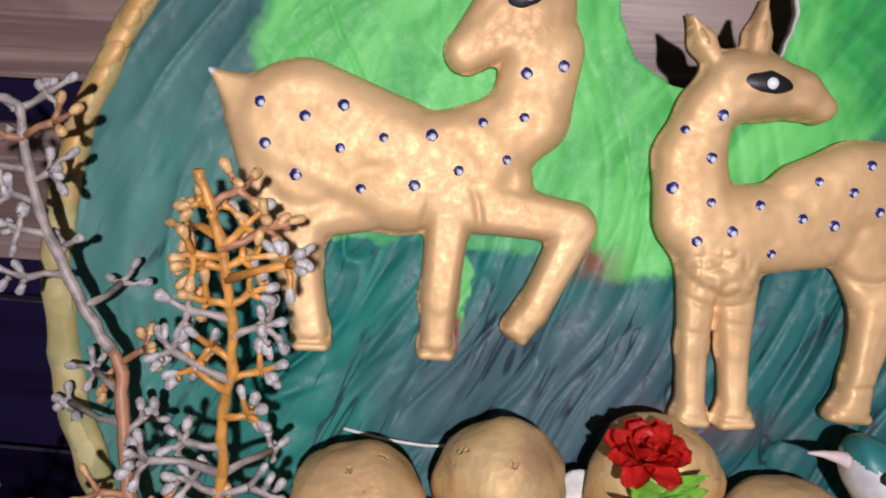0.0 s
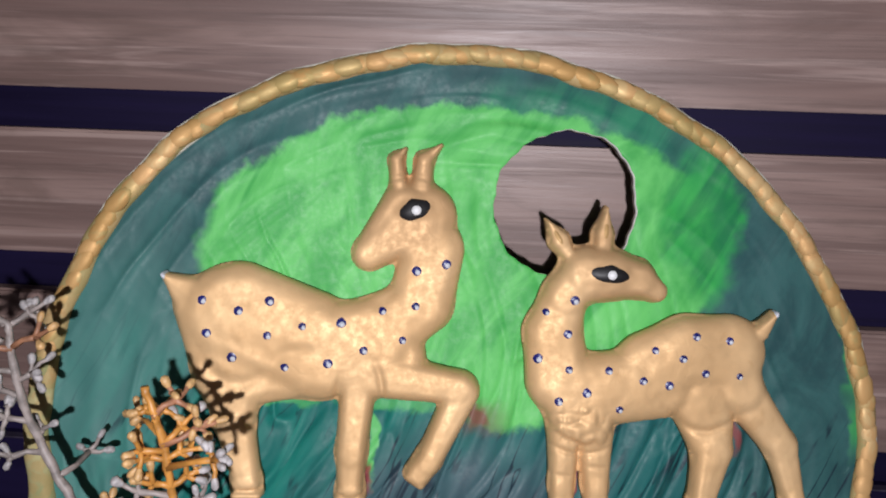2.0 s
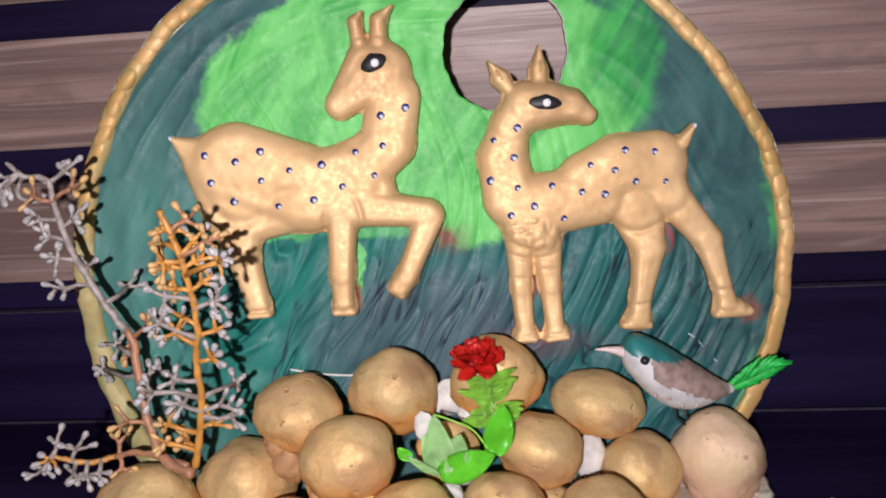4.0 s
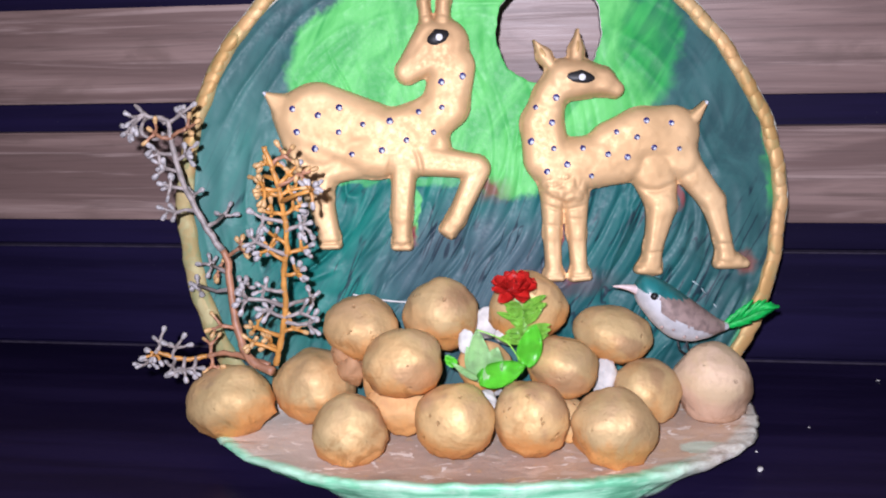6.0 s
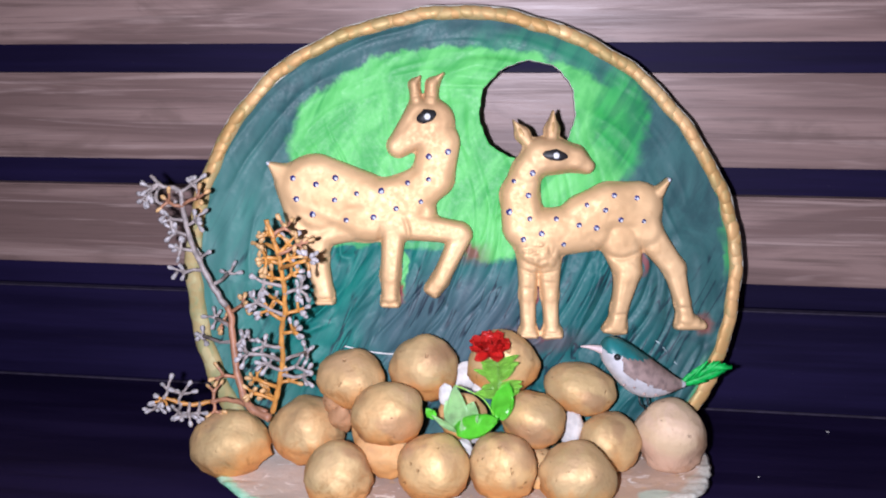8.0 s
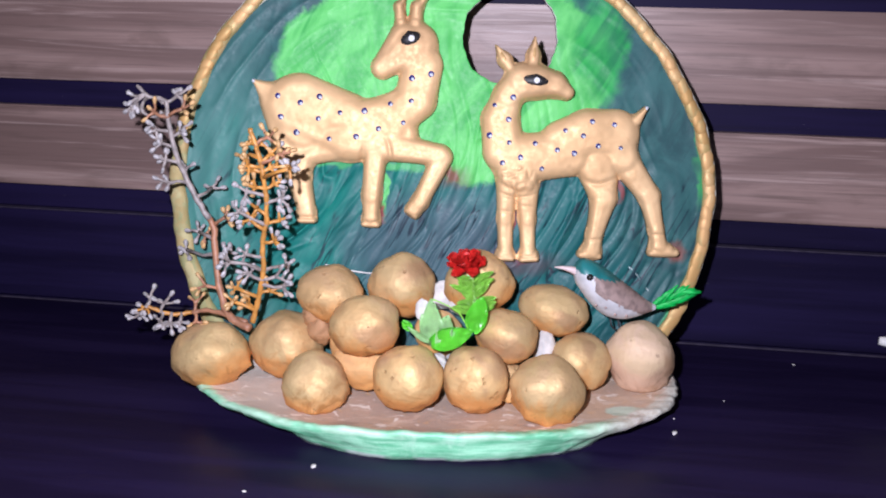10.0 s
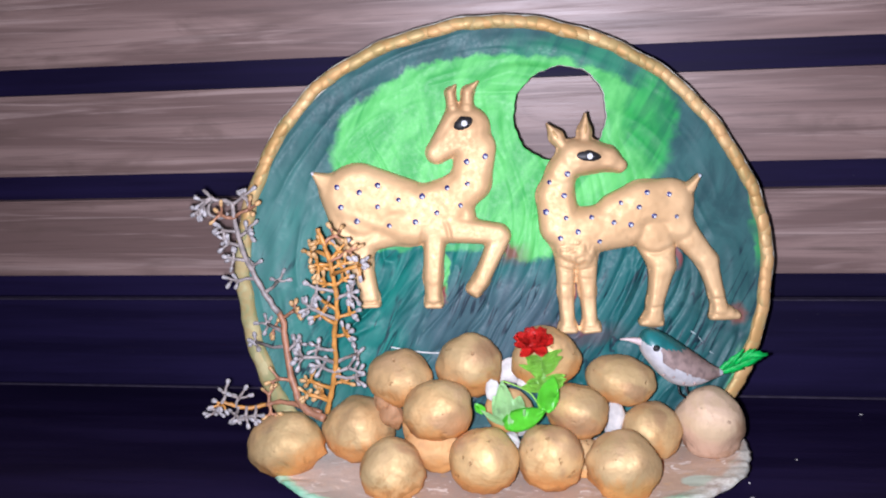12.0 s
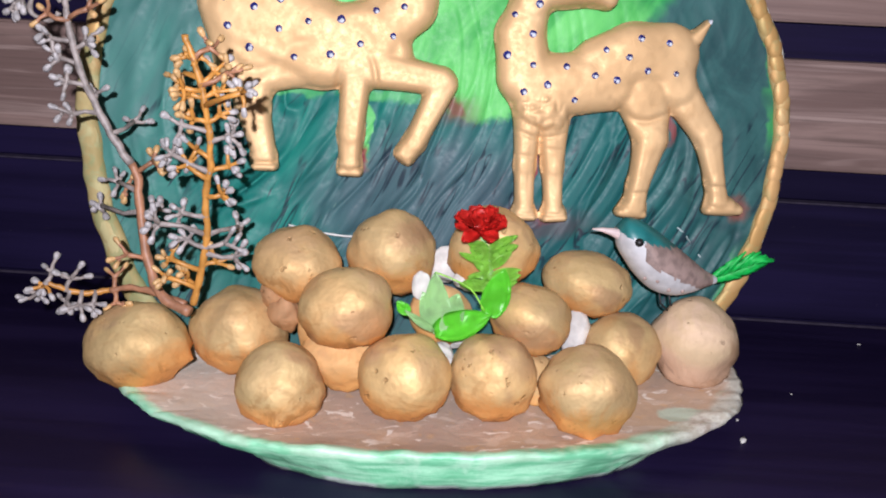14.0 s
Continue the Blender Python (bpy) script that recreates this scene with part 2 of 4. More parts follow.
def slab_paint():
    """Base slab: brownish gold wash on white plaster on top, mint green on the edge."""
    m = Nodes("slab_paint", 0.5, 0.1)
    big, fine = m.noise(55, 5, 0.6), m.noise(260, 5, 0.7)
    _, _, z = m.axes()
    brown = m.mix(m.span(m.noise(25, 4), 0.4, 0.6), (0.46, 0.345, 0.27), (0.53, 0.38, 0.265))
    brown = m.mix(m.span(m.noise(1.0, 4, 0.6, vec=m.stretch((55, 110, 40)), bend=0.6), 0.53, 0.62, 0, 0.7), brown, (0.63, 0.51, 0.41))
    brown = m.mix(m.span(m.noise(120, 3, bend=0.5), 0.60, 0.70, 0, 0.5), brown, (0.62, 0.40, 0.20))
    brown = m.mix(m.span(m.axes()[0], -0.075, -0.120, 0, 0.65), brown, (0.66, 0.60, 0.52))
    brown = m.mix(m.span(m.noise(1.0, 3, 0.5, vec=m.stretch((110, 190, 60)), bend=0.8), 0.60, 0.66, 0, 0.9), brown, (0.80, 0.74, 0.66))
    mint = m.mix(m.span(m.noise(1.0, 4, 0.6, vec=m.stretch((40, 40, 330))), 0.38, 0.62), (0.15, 0.47, 0.26), (0.33, 0.66, 0.43))
    mint = m.mix(m.span(big, 0.54, 0.64, 0, 0.4), mint, (0.50, 0.72, 0.55))
    mint = m.mix(m.math("MULTIPLY", m.span(m.axes()[0], 0.040, 0.080), m.span(m.noise(60, 4, 0.6), 0.28, 0.42)), mint, m.mix(m.span(fine, 0.35, 0.6), (0.42, 0.34, 0.27), (0.62, 0.58, 0.51)))
    lip = m.math("MULTIPLY", m.span(z, 0.0115, 0.0135), m.span(m.noise(60, 3), 0.40, 0.55))
    mint = m.mix(m.math("MULTIPLY", lip, 0.3), mint, (0.64, 0.68, 0.56))
    foot = m.math("MULTIPLY", m.span(z, 0.0012, 0.0026, 1, 0), m.span(m.noise(45, 3), 0.42, 0.56))
    mint = m.mix(m.math("MULTIPLY", foot, 0.8), mint, (0.72, 0.76, 0.72))
    x, y, _ = m.axes()
    ex, ey = m.math("DIVIDE", m.math("ADD", x, 0.0235), 0.1355), m.math("DIVIDE", m.math("ADD", y, 0.008), 0.068)
    reach = m.math("SQRT", m.math("ADD", m.math("MULTIPLY", ex, ex), m.math("MULTIPLY", ey, ey)))
    top = m.span(m.math("ADD", reach, m.math("MULTIPLY", m.math("SUBTRACT", big, 0.5), 0.14)), 0.955, 1.0, 1, 0)
    high = m.span(z, 0.0065, 0.0080)
    edge = m.math("MULTIPLY", top, high)
    dx, dy = m.math("DIVIDE", m.math("SUBTRACT", x, 0.077), 0.011), m.math("DIVIDE", m.math("SUBTRACT", y, -0.046), 0.008)
    dab = m.math("ADD", m.math("SQRT", m.math("ADD", m.math("MULTIPLY", dx, dx), m.math("MULTIPLY", dy, dy))), m.math("MULTIPLY", m.math("SUBTRACT", big, 0.5), 1.2))
    brown = m.mix(m.span(dab, 0.75, 1.0, 0.85, 0), brown, (0.50, 0.62, 0.50))
    c = m.mix(edge, mint, brown)
    return m.done(c, m.math("ADD", big, m.math("MULTIPLY", fine, 0.35)), 0.0010)


SLAB = slab_paint()


def board_wood():
    """Greyed brown wood-grain laminate, grain along the board."""
    m = Nodes("wood_laminate", 0.44, 0.0, 0.5)
    r = m.math("MULTIPLY", m.random(), 7.0)
    off = m.tree.nodes.new("ShaderNodeCombineXYZ")
    m.put(off.inputs[0], r), m.put(off.inputs[2], r)
    add = m.tree.nodes.new("ShaderNodeVectorMath")
    m.put(add.inputs[0], m.coord), m.put(add.inputs[1], off.outputs[0])
    v = add.outputs[0]
    band = m.noise(1.0, 4, 0.55, vec=m.stretch((2.6, 4, 48), vec=v), bend=0.9)
    grain = m.noise(1.0, 6, 0.7, vec=m.stretch((9, 14, 330), vec=v), bend=0.5)
    streak = m.noise(1.0, 4, 0.6, vec=m.stretch((4.5, 7, 125), vec=v), bend=0.9)
    c = m.mix(m.span(band, 0.40, 0.60), (0.176, 0.112, 0.098), (0.295, 0.198, 0.172))
    c = m.mix(m.span(streak, 0.52, 0.67, 0, 0.7), c, (0.41, 0.298, 0.264))
    c = m.mix(m.span(m.noise(1.0, 4, 0.6, vec=m.stretch((14, 9, 42), vec=v), bend=0.6), 0.52, 0.68, 0, 0.5), c, (0.150, 0.098, 0.082))
    c = m.mix(m.span(grain, 0.48, 0.68, 0, 0.5), c, (0.100, 0.062, 0.052))
    return m.done(c, grain, 0.00015, m.span(grain, 0.3, 0.7, 0.38, 0.54))


def dark_laminate(name, base, rough, gloss=0.2):
    m = Nodes(name, rough, 0.0, gloss)
    band = m.noise(1.0, 4, 0.6, vec=m.stretch((3, 40, 60)))
    fine = m.noise(1.0, 5, 0.7, vec=m.stretch((18, 260, 320)))
    c = m.mix(m.span(band, 0.35, 0.68), base, tuple(v * 1.9 for v in base))
    c = m.mix(m.span(fine, 0.6, 0.8, 0, 0.35), c, (0.030, 0.018, 0.026))
    c = m.mix(m.span(m.noise(900, 2), 0.76, 0.80, 0, 0.25), c, (0.25, 0.24, 0.28))
    return m.done(c, fine, 0.00008, m.span(band, 0.3, 0.7, rough - 0.06, rough + 0.12))


WOOD = board_wood()
DARK = dark_laminate("dark_laminate", (0.0068, 0.0042, 0.0185), 0.36)
DARK_WALL = dark_laminate("dark_wall_laminate", (0.0062, 0.0040, 0.0200), 0.58, 0.12)
DARK_EDGE = plain("worn_edge", (0.05, 0.04, 0.065), 0.4, 0.4)
PLASTER = plain("room_plaster", (0.55, 0.52, 0.48), 0.8, 0.1, 6)


# ---- mesh helpers ----
def mesh_object(name, verts, faces, mats, index=None, parent=None, label="", smooth=True):
    data = bpy.data.meshes.new(name)
    data.from_pydata([tuple(v) for v in verts], [], [tuple(f) for f in faces])
    for mat in mats:
        data.materials.append(mat)
    if index is not None:
        data.polygons.foreach_set("material_index", np.asarray(index, dtype=np.int32))
    data.polygons.foreach_set("use_smooth", np.full(len(data.polygons), smooth))
    data.update()
    ob = new(name, data)
    ob.parent = parent
    return tagged(ob, label)


def part(name, bm, mats, parent=None, label="", smooth=True):
    data = bpy.data.meshes.new(name)
    bmesh.ops.recalc_face_normals(bm, faces=bm.faces)
    bm.to_mesh(data)
    bm.free()
    for mat in (mats if isinstance(mats, (list, tuple)) else [mats]):
        data.materials.append(mat)
    data.polygons.foreach_set("use_smooth", np.full(len(data.polygons), smooth))
    ob = new(name, data)
    ob.parent = parent
    return tagged(ob, label)


def box(bm, lo, hi, bevel=0.0, mat=0):
    m = Matrix.LocRotScale([(a + b) / 2 for a, b in zip(lo, hi)], None, [b - a for a, b in zip(lo, hi)])
    made = bmesh.ops.create_cube(bm, size=1, matrix=m)["verts"]
    faces = {f for v in made for f in v.link_faces}
    for f in faces:
        f.material_index = mat
    if bevel:
        bmesh.ops.bevel(bm, geom=list({e for v in made for e in v.link_edges}), offset=bevel, segments=2, affect="EDGES")


def tube(bm, points, radii, sides=7, mat=0, caps=True):
    """A tapered round rod through the points."""
    points = [Vector(p) for p in points]
    rings = []
    for i, p in enumerate(points):
        way = (points[min(i + 1, len(points) - 1)] - points[max(i - 1, 0)]).normalized()
        a = way.cross(Vector((0.3, 1, 0.2))).normalized()
        b = way.cross(a)
        rings.append([bm.verts.new(p + radii[i] * (math.cos(t) * a + math.sin(t) * b)) for t in [math.tau * k / sides for k in range(sides)]])
    for r, s in zip(rings, rings[1:]):
        for k in range(sides):
            bm.faces.new((r[k], r[(k + 1) % sides], s[(k + 1) % sides], s[k])).material_index = mat
    if caps:
        bm.faces.new(rings[0]).material_index = mat
        bm.faces.new(rings[-1][::-1]).material_index = mat


def ball(bm, place, radius, mat=0, sub=2, squash=(1, 1, 1)):
    m = Matrix.LocRotScale(place, None, [radius * s for s in squash])
    made = bmesh.ops.create_icosphere(bm, subdivisions=sub, radius=1, matrix=m)["verts"]
    for f in {f for v in made for f in v.link_faces}:
        f.material_index = mat
    return made


def curve_points(points, steps=6):
    """A smooth line through the points."""
    p = [Vector(q) for q in points]
    p = [2 * p[0] - p[1], *p, 2 * p[-1] - p[-2]]
    out = []
    for a, b, c, d in zip(p, p[1:], p[2:], p[3:]):
        for k in range(steps):
            t = k / steps
            out.append(0.5 * (2 * b + (c - a) * t + (2 * a - 5 * b + 4 * c - d) * t * t + (3 * b - 3 * c + d - a) * t ** 3))
    return out + [p[-2]]


def grain(x, y, seed):
    """Smooth value noise on arrays, -1 to 1."""
    xi, yi = np.floor(x).astype(np.int64), np.floor(y).astype(np.int64)
    fx, fy = x - xi, y - yi
    fx, fy = fx * fx * (3 - 2 * fx), fy * fy * (3 - 2 * fy)

    def h(a, b):
        n = (a * 374761393 + b * 668265263 + seed * 974711) & 0x7FFFFFFF
        n = ((n ^ (n >> 13)) * 1274126177) & 0x7FFFFFFF
        return ((n ^ (n >> 16)) & 0xFFFF) / 32767.5 - 1

    top = h(xi, yi) * (1 - fx) + h(xi + 1, yi) * fx
    low = h(xi, yi + 1) * (1 - fx) + h(xi + 1, yi + 1) * fx
    return top * (1 - fy) + low * fy


def sheet(name, inside, height, bounds, step, back, mats, dots=(), parent=None, label=""):
    """A relief in the XZ plane: where inside(x, z) > 0, raised by height(x, z) towards -Y, with walls to a flat back at Y = back."""
    xs = np.arange(bounds[0], bounds[2] + step, step)
    zs = np.arange(bounds[1], bounds[3] + step, step)
    X, Z = np.meshgrid(xs, zs, indexing="ij")
    d = inside(X, Z)
    use = (d[:-1, :-1] > 0) & (d[1:, :-1] > 0) & (d[1:, 1:] > 0) & (d[:-1, 1:] > 0)
    use |= ((d[:-1, :-1] > 0).astype(int) + (d[1:, :-1] > 0) + (d[1:, 1:] > 0) + (d[:-1, 1:] > 0)) >= 2
    e = step * 0.1
    for _ in range(4):
        d = inside(X, Z)
        gx, gz = (inside(X + e, Z) - d) / e, (inside(X, Z + e) - d) / e
        g = gx * gx + gz * gz + 1e-9
        near = np.zeros_like(use, shape=X.shape)
        for a in (0, 1):
            for b in (0, 1):
                near[a:X.shape[0] - 1 + a, b:X.shape[1] - 1 + b] |= use
        full = np.ones(X.shape, bool)
        full[1:-1, 1:-1] = use[:-1, :-1] & use[1:, :-1] & use[:-1, 1:] & use[1:, 1:]
        full[0, :] = full[-1, :] = full[:, 0] = full[:, -1] = False
        edge = near & ~full
        X = np.where(edge, X - np.clip(d * gx / g, -step * 0.6, step * 0.6), X)
        Z = np.where(edge, Z - np.clip(d * gz / g, -step * 0.6, step * 0.6), Z)
    ids = -np.ones(X.shape, int)
    ids[near] = np.arange(near.sum())
    n = int(near.sum())
    x, z, y = X[near], Z[near], -height(X, Z)[near]
    verts = np.vstack([np.c_[x, y, z], np.c_[x, np.full(n, back), z]])
    i, j = np.nonzero(use)
    quads = np.c_[ids[i, j], ids[i + 1, j], ids[i + 1, j + 1], ids[i, j + 1]]
    count = {}
    for q in quads.tolist():
        for a, b in zip(q, q[1:] + q[:1]):
            count[(a, b)] = 1
    walls = [(b, a, a + n, b + n) for a, b in count if (b, a) not in count]
    faces = quads.tolist() + (quads[:, ::-1] + n).tolist() + walls
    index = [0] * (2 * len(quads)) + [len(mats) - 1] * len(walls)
    verts = [tuple(v) for v in verts]
    # small domed paint dots that follow the relief
    for (cx, cz), ring, mat, proud in dots:
        pts = np.array([(cx, cz)] + [(cx + 0.6 * a, cz + 0.6 * b) for a, b in ring] + [(cx + a, cz + b) for a, b in ring])
        ups = height(pts[:, 0], pts[:, 1]) + np.array([proud] + [proud * 0.9] * len(ring) + [-0.0003] * len(ring))
        k, m = len(verts), len(ring)
        verts += [(p[0], -h, p[1]) for p, h in zip(pts, ups)]
        for i in range(m):
            j = (i + 1) % m
            faces += [(k, k + 1 + i, k + 1 + j), (k + 1 + i, k + 1 + m + i, k + 1 + m + j, k + 1 + j)]
            index += [mat, mat]
    return mesh_object(name, verts, faces, mats, index, parent, label)


# ---- the setting: slatted wall, shelf, room ----
WALL_Y = 0.304
wall = tagged(new("wall_back"), "dark slatted wall with wood-grain boards and recessed grooves", "wall", kind="structure")
bm = bmesh.new()
box(bm, (-1.5, WALL_Y + 0.009, -0.75), (1.5, WALL_Y + 0.10, 1.75))
part("backing", bm, DARK_WALL, wall, "dark navy laminate backing", smooth=False)
PITCH, BOARD_H = 0.0738, 0.0558
for k in range(21):
    z0 = 0.0863 + k * PITCH
    bm = bmesh.new()
    box(bm, (-1.4, 0, -BOARD_H / 2), (1.4, 0.0085, BOARD_H / 2), 0.0012)
    b = part("board", bm, WOOD, wall, "brown wood-grain board", smooth=False)
    b.location = (0, WALL_Y, z0 + BOARD_H / 2)
bm = bmesh.new()
box(bm, (-1.4, WALL_Y, 0.001), (1.4, WALL_Y + 0.0085, 0.0688), 0.001)
part("skirting_board", bm, DARK_WALL, wall, "dark plain bottom board", smooth=False)
bm = bmesh.new()
box(bm, (-1.4, WALL_Y - 0.0006, 0.0682), (1.4, WALL_Y + 0.004, 0.0690))
part("edge_strip", bm, DARK_EDGE, wall, "thin worn edge of the bottom board", smooth=False)

shelf = tagged(new("shelf"), "dark navy laminate shelf top with faint scratches", "shelf", kind="structure")
bm = bmesh.new()
box(bm, (-1.4, -0.55, -0.03), (1.4, WALL_Y - 0.002, 0.0), 0.0015)
part("shelf_top", bm, DARK, shelf, smooth=False)
bm = bmesh.new()
box(bm, (-1.4, WALL_Y - 0.0022, -0.002), (1.4, WALL_Y - 0.0012, 0.0006))
part("joint", bm, DARK_EDGE, shelf, "thin pale joint along the wall", smooth=False)
bm = bmesh.new()
box(bm, (-1.4, -0.5, -0.75), (1.4, WALL_Y, -0.0305))
part("cabinet_body", bm, DARK, shelf, smooth=False)

for nm, lo, hi in (("floor", (-1.6, -2.6, -0.80), (1.6, 0.41, -0.751)), ("ceiling", (-1.6, -2.6, 1.751), (1.6, 0.41, 1.80)),
                   ("wall_left", (-1.6, -2.6, -0.75), (-1.501, 0.41, 1.75)), ("wall_right", (1.501, -2.6, -0.75), (1.6, 0.41, 1.75)),
                   ("wall_front", (-1.5, -2.6, -0.75), (1.5, -2.5, 1.75))):
    bm = bmesh.new()
    box(bm, lo, hi)
    tagged(part(nm, bm, PLASTER, smooth=False), "plain plastered surface closing the room", nm.split("_")[0], kind="structure")

# ---- the plaque: round painted board with a beaded rim on an oval base ----
YAW, BACK = 7.1, 10.7
FOOT = Vector((0.0462, 0.2131, 0.0))
BASE_POSE = pose(*FOOT, 0, 0, YAW)
PLAQUE_POSE = pose(*FOOT, -BACK, 0, YAW)
plaque = tagged(new("relief_plaque"), "round green painted plaque with gold beaded rim standing on a base", "plaque")
plaque.matrix_basis = BASE_POSE
LEANED = pose(0, 0, 0, -BACK)
MID_U, MID_V, RX, RZ = -0.0215, 0.1095, 0.1565, 0.1500


def outline(a):
    """Radius factor of the board at the angle a (radians from +X)."""
    deg = (np.degrees(a) + 360) % 360
    return (1 + 0.032 * np.exp(-((deg - 128) / 30) ** 2) + 0.004 * np.sin(5 * a + 1) + 0.003 * np.sin(9 * a) + 0.0024 * np.sin(23 * a) + 0.0016 * np.sin(41 * a + 1))


def disc(x, z):
    a = np.arctan2((z - MID_V) / RZ, (x - MID_U) / RX)
    r = np.hypot((x - MID_U) / RX, (z - MID_V) / RZ)
    return (outline(a) - r) * 0.152


def hole(x, z):
    a = np.arctan2(z - 0.204, x - 0.0145)
    jag = 0.012 * np.sin(11 * a) + 0.006 * np.sin(27 * a + 1) + 0.02 * np.cos(4 * a)
    return np.hypot((x - 0.0145) / 0.0270, (z - 0.204) / 0.0274) - 1 + jag + 0.07 * np.exp(-((np.degrees(a) - 128) / 26) ** 2)


def folds(x, z):
    """Ridges in the modelling paste: round the rim in the outer band, slanting in the grass, faint in the glade."""
    mm = 1000
    a = np.arctan2((z - MID_V) / RZ, (x - MID_U) / RX)
    reach = np.hypot((x - MID_U) / RX, (z - MID_V) / RZ)
    band = np.clip((reach - 0.62) / 0.16, 0, 1) * np.clip((z - 0.05) / 0.05, 0, 1)
    bend = 0.0055 * grain(x * 20, z * 12, 3) + 0.0012 * grain(x * 70, z * 40, 4)
    turn = np.radians(30) * np.clip((0.17 - z) / 0.09, -0.2, 1)
    p = (x + bend) * np.cos(turn) - (z - 0.12) * np.sin(turn)
    q = (x + bend) * np.sin(turn) + (z - 0.12) * np.cos(turn)

    def ridge(n, power):
        return np.clip(1.06 - np.sqrt(n * n + 0.01), 0, 1) ** power

    f = ridge(grain(p * mm / 7.5, q * mm / 70, 11), 3) + 0.2 * ridge(grain(p * mm / 4.6, q * mm / 42, 17), 2.5)
    g = ridge(grain(reach * 156 / 9 + 60 * bend, a * 150 / 55, 23), 4) + 0.4 * ridge(grain(reach * 156 / 5, a * 150 / 34, 29), 4)
    crease = (ridge(grain(p * mm / 9 + 31.7, q * mm / 48, 41), 7) + 0.7 * ridge(grain(p * mm / 6.5 + 3.1, q * mm / 36, 47), 8)) * (1 - band) + 0.6 * ridge(grain(reach * 156 / 14 + 7.3, a * 150 / 70, 43), 11) * band
    low = np.clip((0.142 - z) / 0.02, 0.22, 1)

    def thin(n, where):
        return np.exp(-(n / 0.085) ** 2) * np.clip(where * 2.2 - 0.35, 0, 1)

    wrinkle = thin(grain(p * mm / 13 + 0.25 * grain(x * 55, z * 55, 63), q * mm / 70, 61), grain(p * mm / 15, q * mm / 38, 67))
    wrinkle += thin(grain((p - 0.45 * q) * mm / 16 + 3.3, (q + 0.45 * p) * mm / 60, 71), grain(p * mm / 19 + 9.1, q * mm / 31, 73))
    wrinkle *= 1 - 0.9 * band
    wrinkle += 0.12 * band * thin(grain(a * 150 / 15 + reach * 156 / 24, reach * 156 / 40, 77), grain(a * 150 / 22, reach * 156 / 20, 79))
    patch = 0.35 + 0.65 * np.clip(0.5 + 0.9 * grain(x * 34 + 5.2, z * 17, 51), 0, 1)
    sparse = np.clip(0.25 + 1.1 * grain(p * mm / 17, q * mm / 60, 57), 0, 1)
    return ((0.0012 + 0.0001 * low) * patch * (low * f * (1 - band) + 1.1 * g * band) - 0.0034 * crease * (0.35 + 0.65 * sparse) * np.clip(low * 1.6, 0, 1)
            + 0.0014 * wrinkle + 0.0005 * grain(x * 80, z * 80, 5))


def face_height(x, z):
    return 0.0015 + folds(x, z) * np.clip(disc(x, z) / 0.012, 0, 1)


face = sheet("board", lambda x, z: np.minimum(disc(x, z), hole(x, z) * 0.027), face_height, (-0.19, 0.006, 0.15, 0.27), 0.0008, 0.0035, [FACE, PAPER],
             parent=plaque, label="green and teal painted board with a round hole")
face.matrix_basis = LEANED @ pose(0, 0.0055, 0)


def rim_place(a, inset):
    k = outline(np.array(a)).item()
    x, z = MID_U + RX * k * math.cos(a), MID_V + RZ * k * math.sin(a)
    out = Vector((math.cos(a), 0, math.sin(a)))
    return Vector((x, 0, z)) - inset * out


bm = bmesh.new()
A0, A1 = radians(-34), radians(214)
path = [rim_place(A0 + (A1 - A0) * k / 260, 0.0042) + Vector((0, 0.0022, 0)) for k in range(261)]
tube(bm, path, [0.0037 + 0.0019 * max(0, (k - 180) / 80) + 0.0002 * math.sin(k * 0.9) for k in range(261)], 14)
for v in bm.verts:
    v.co += Vector((noise.noise(v.co * 150), noise.noise(v.co * 170 + Vector((5, 0, 0))), noise.noise(v.co * 150 + Vector((0, 9, 0))))) * (0.0007 if v.co.x < -0.13 and v.co.z < 0.14 else 0.0004)
    v.co.y = 0.0022 + (v.co.y - 0.0022) * (0.66 if v.co.z > 0.08 else 0.5)
bm.normal_update()
for f in bm.faces:
    c = f.calc_center_median()
    f.material_index = 1 if c.x < -0.13 and c.z < 0.135 else 0
rim = part("rim", bm, [RIM_CREASE_SHADE, RIM_OLIVE], plaque, "gold and olive painted clay rim")
rim.matrix_basis = LEANED @ pose(0, 0.0015, 0)
bm = bmesh.new()
ball(bm, (0, 0, 0), 1, 0, 2)
for v in bm.verts:
    v.co.x *= 1 + 0.10 * noise.noise(v.co * 1.7)
    v.co *= 0.003 * (1 + 0.14 * noise.noise(v.co * 2.3 + Vector((4, 1, 0))))
bead = part("rim_bead", bm, RIM_GOLD, rim)
bead_mesh = bead.data
olive_mesh = bead_mesh.copy()
olive_mesh.materials[0] = RIM_OLIVE
bpy.data.objects.remove(bead)
rng = random.Random(4)
a = A0
while a < A1:
    p = rim_place(a, 0.0042 + rng.uniform(-0.0002, 0.0002))
    ob = new("rim_bead", olive_mesh if math.degrees(a) > 166 else bead_mesh)
    ob.parent = rim
    worn = math.degrees(a) > 168 or math.degrees(a) < -8
    long = rng.uniform(0.0075, 0.0105) if worn else rng.uniform(0.0046, 0.0074)
    ob.matrix_basis = Matrix.LocRotScale(p + Vector((0, 0.0009 + rng.uniform(-0.0002, 0.0002), 0)), Euler((0, math.pi / 2 - a + rng.uniform(-0.04, 0.20), rng.uniform(-0.10, 0.06))),
                                         (long / 0.003, rng.uniform(0.42, 0.54) if worn else rng.uniform(0.56, 0.72), rng.uniform(1.15, 1.34) if worn else rng.uniform(1.06, 1.2)))
    a += (long * (0.9 if worn else 1.08)) / 0.153

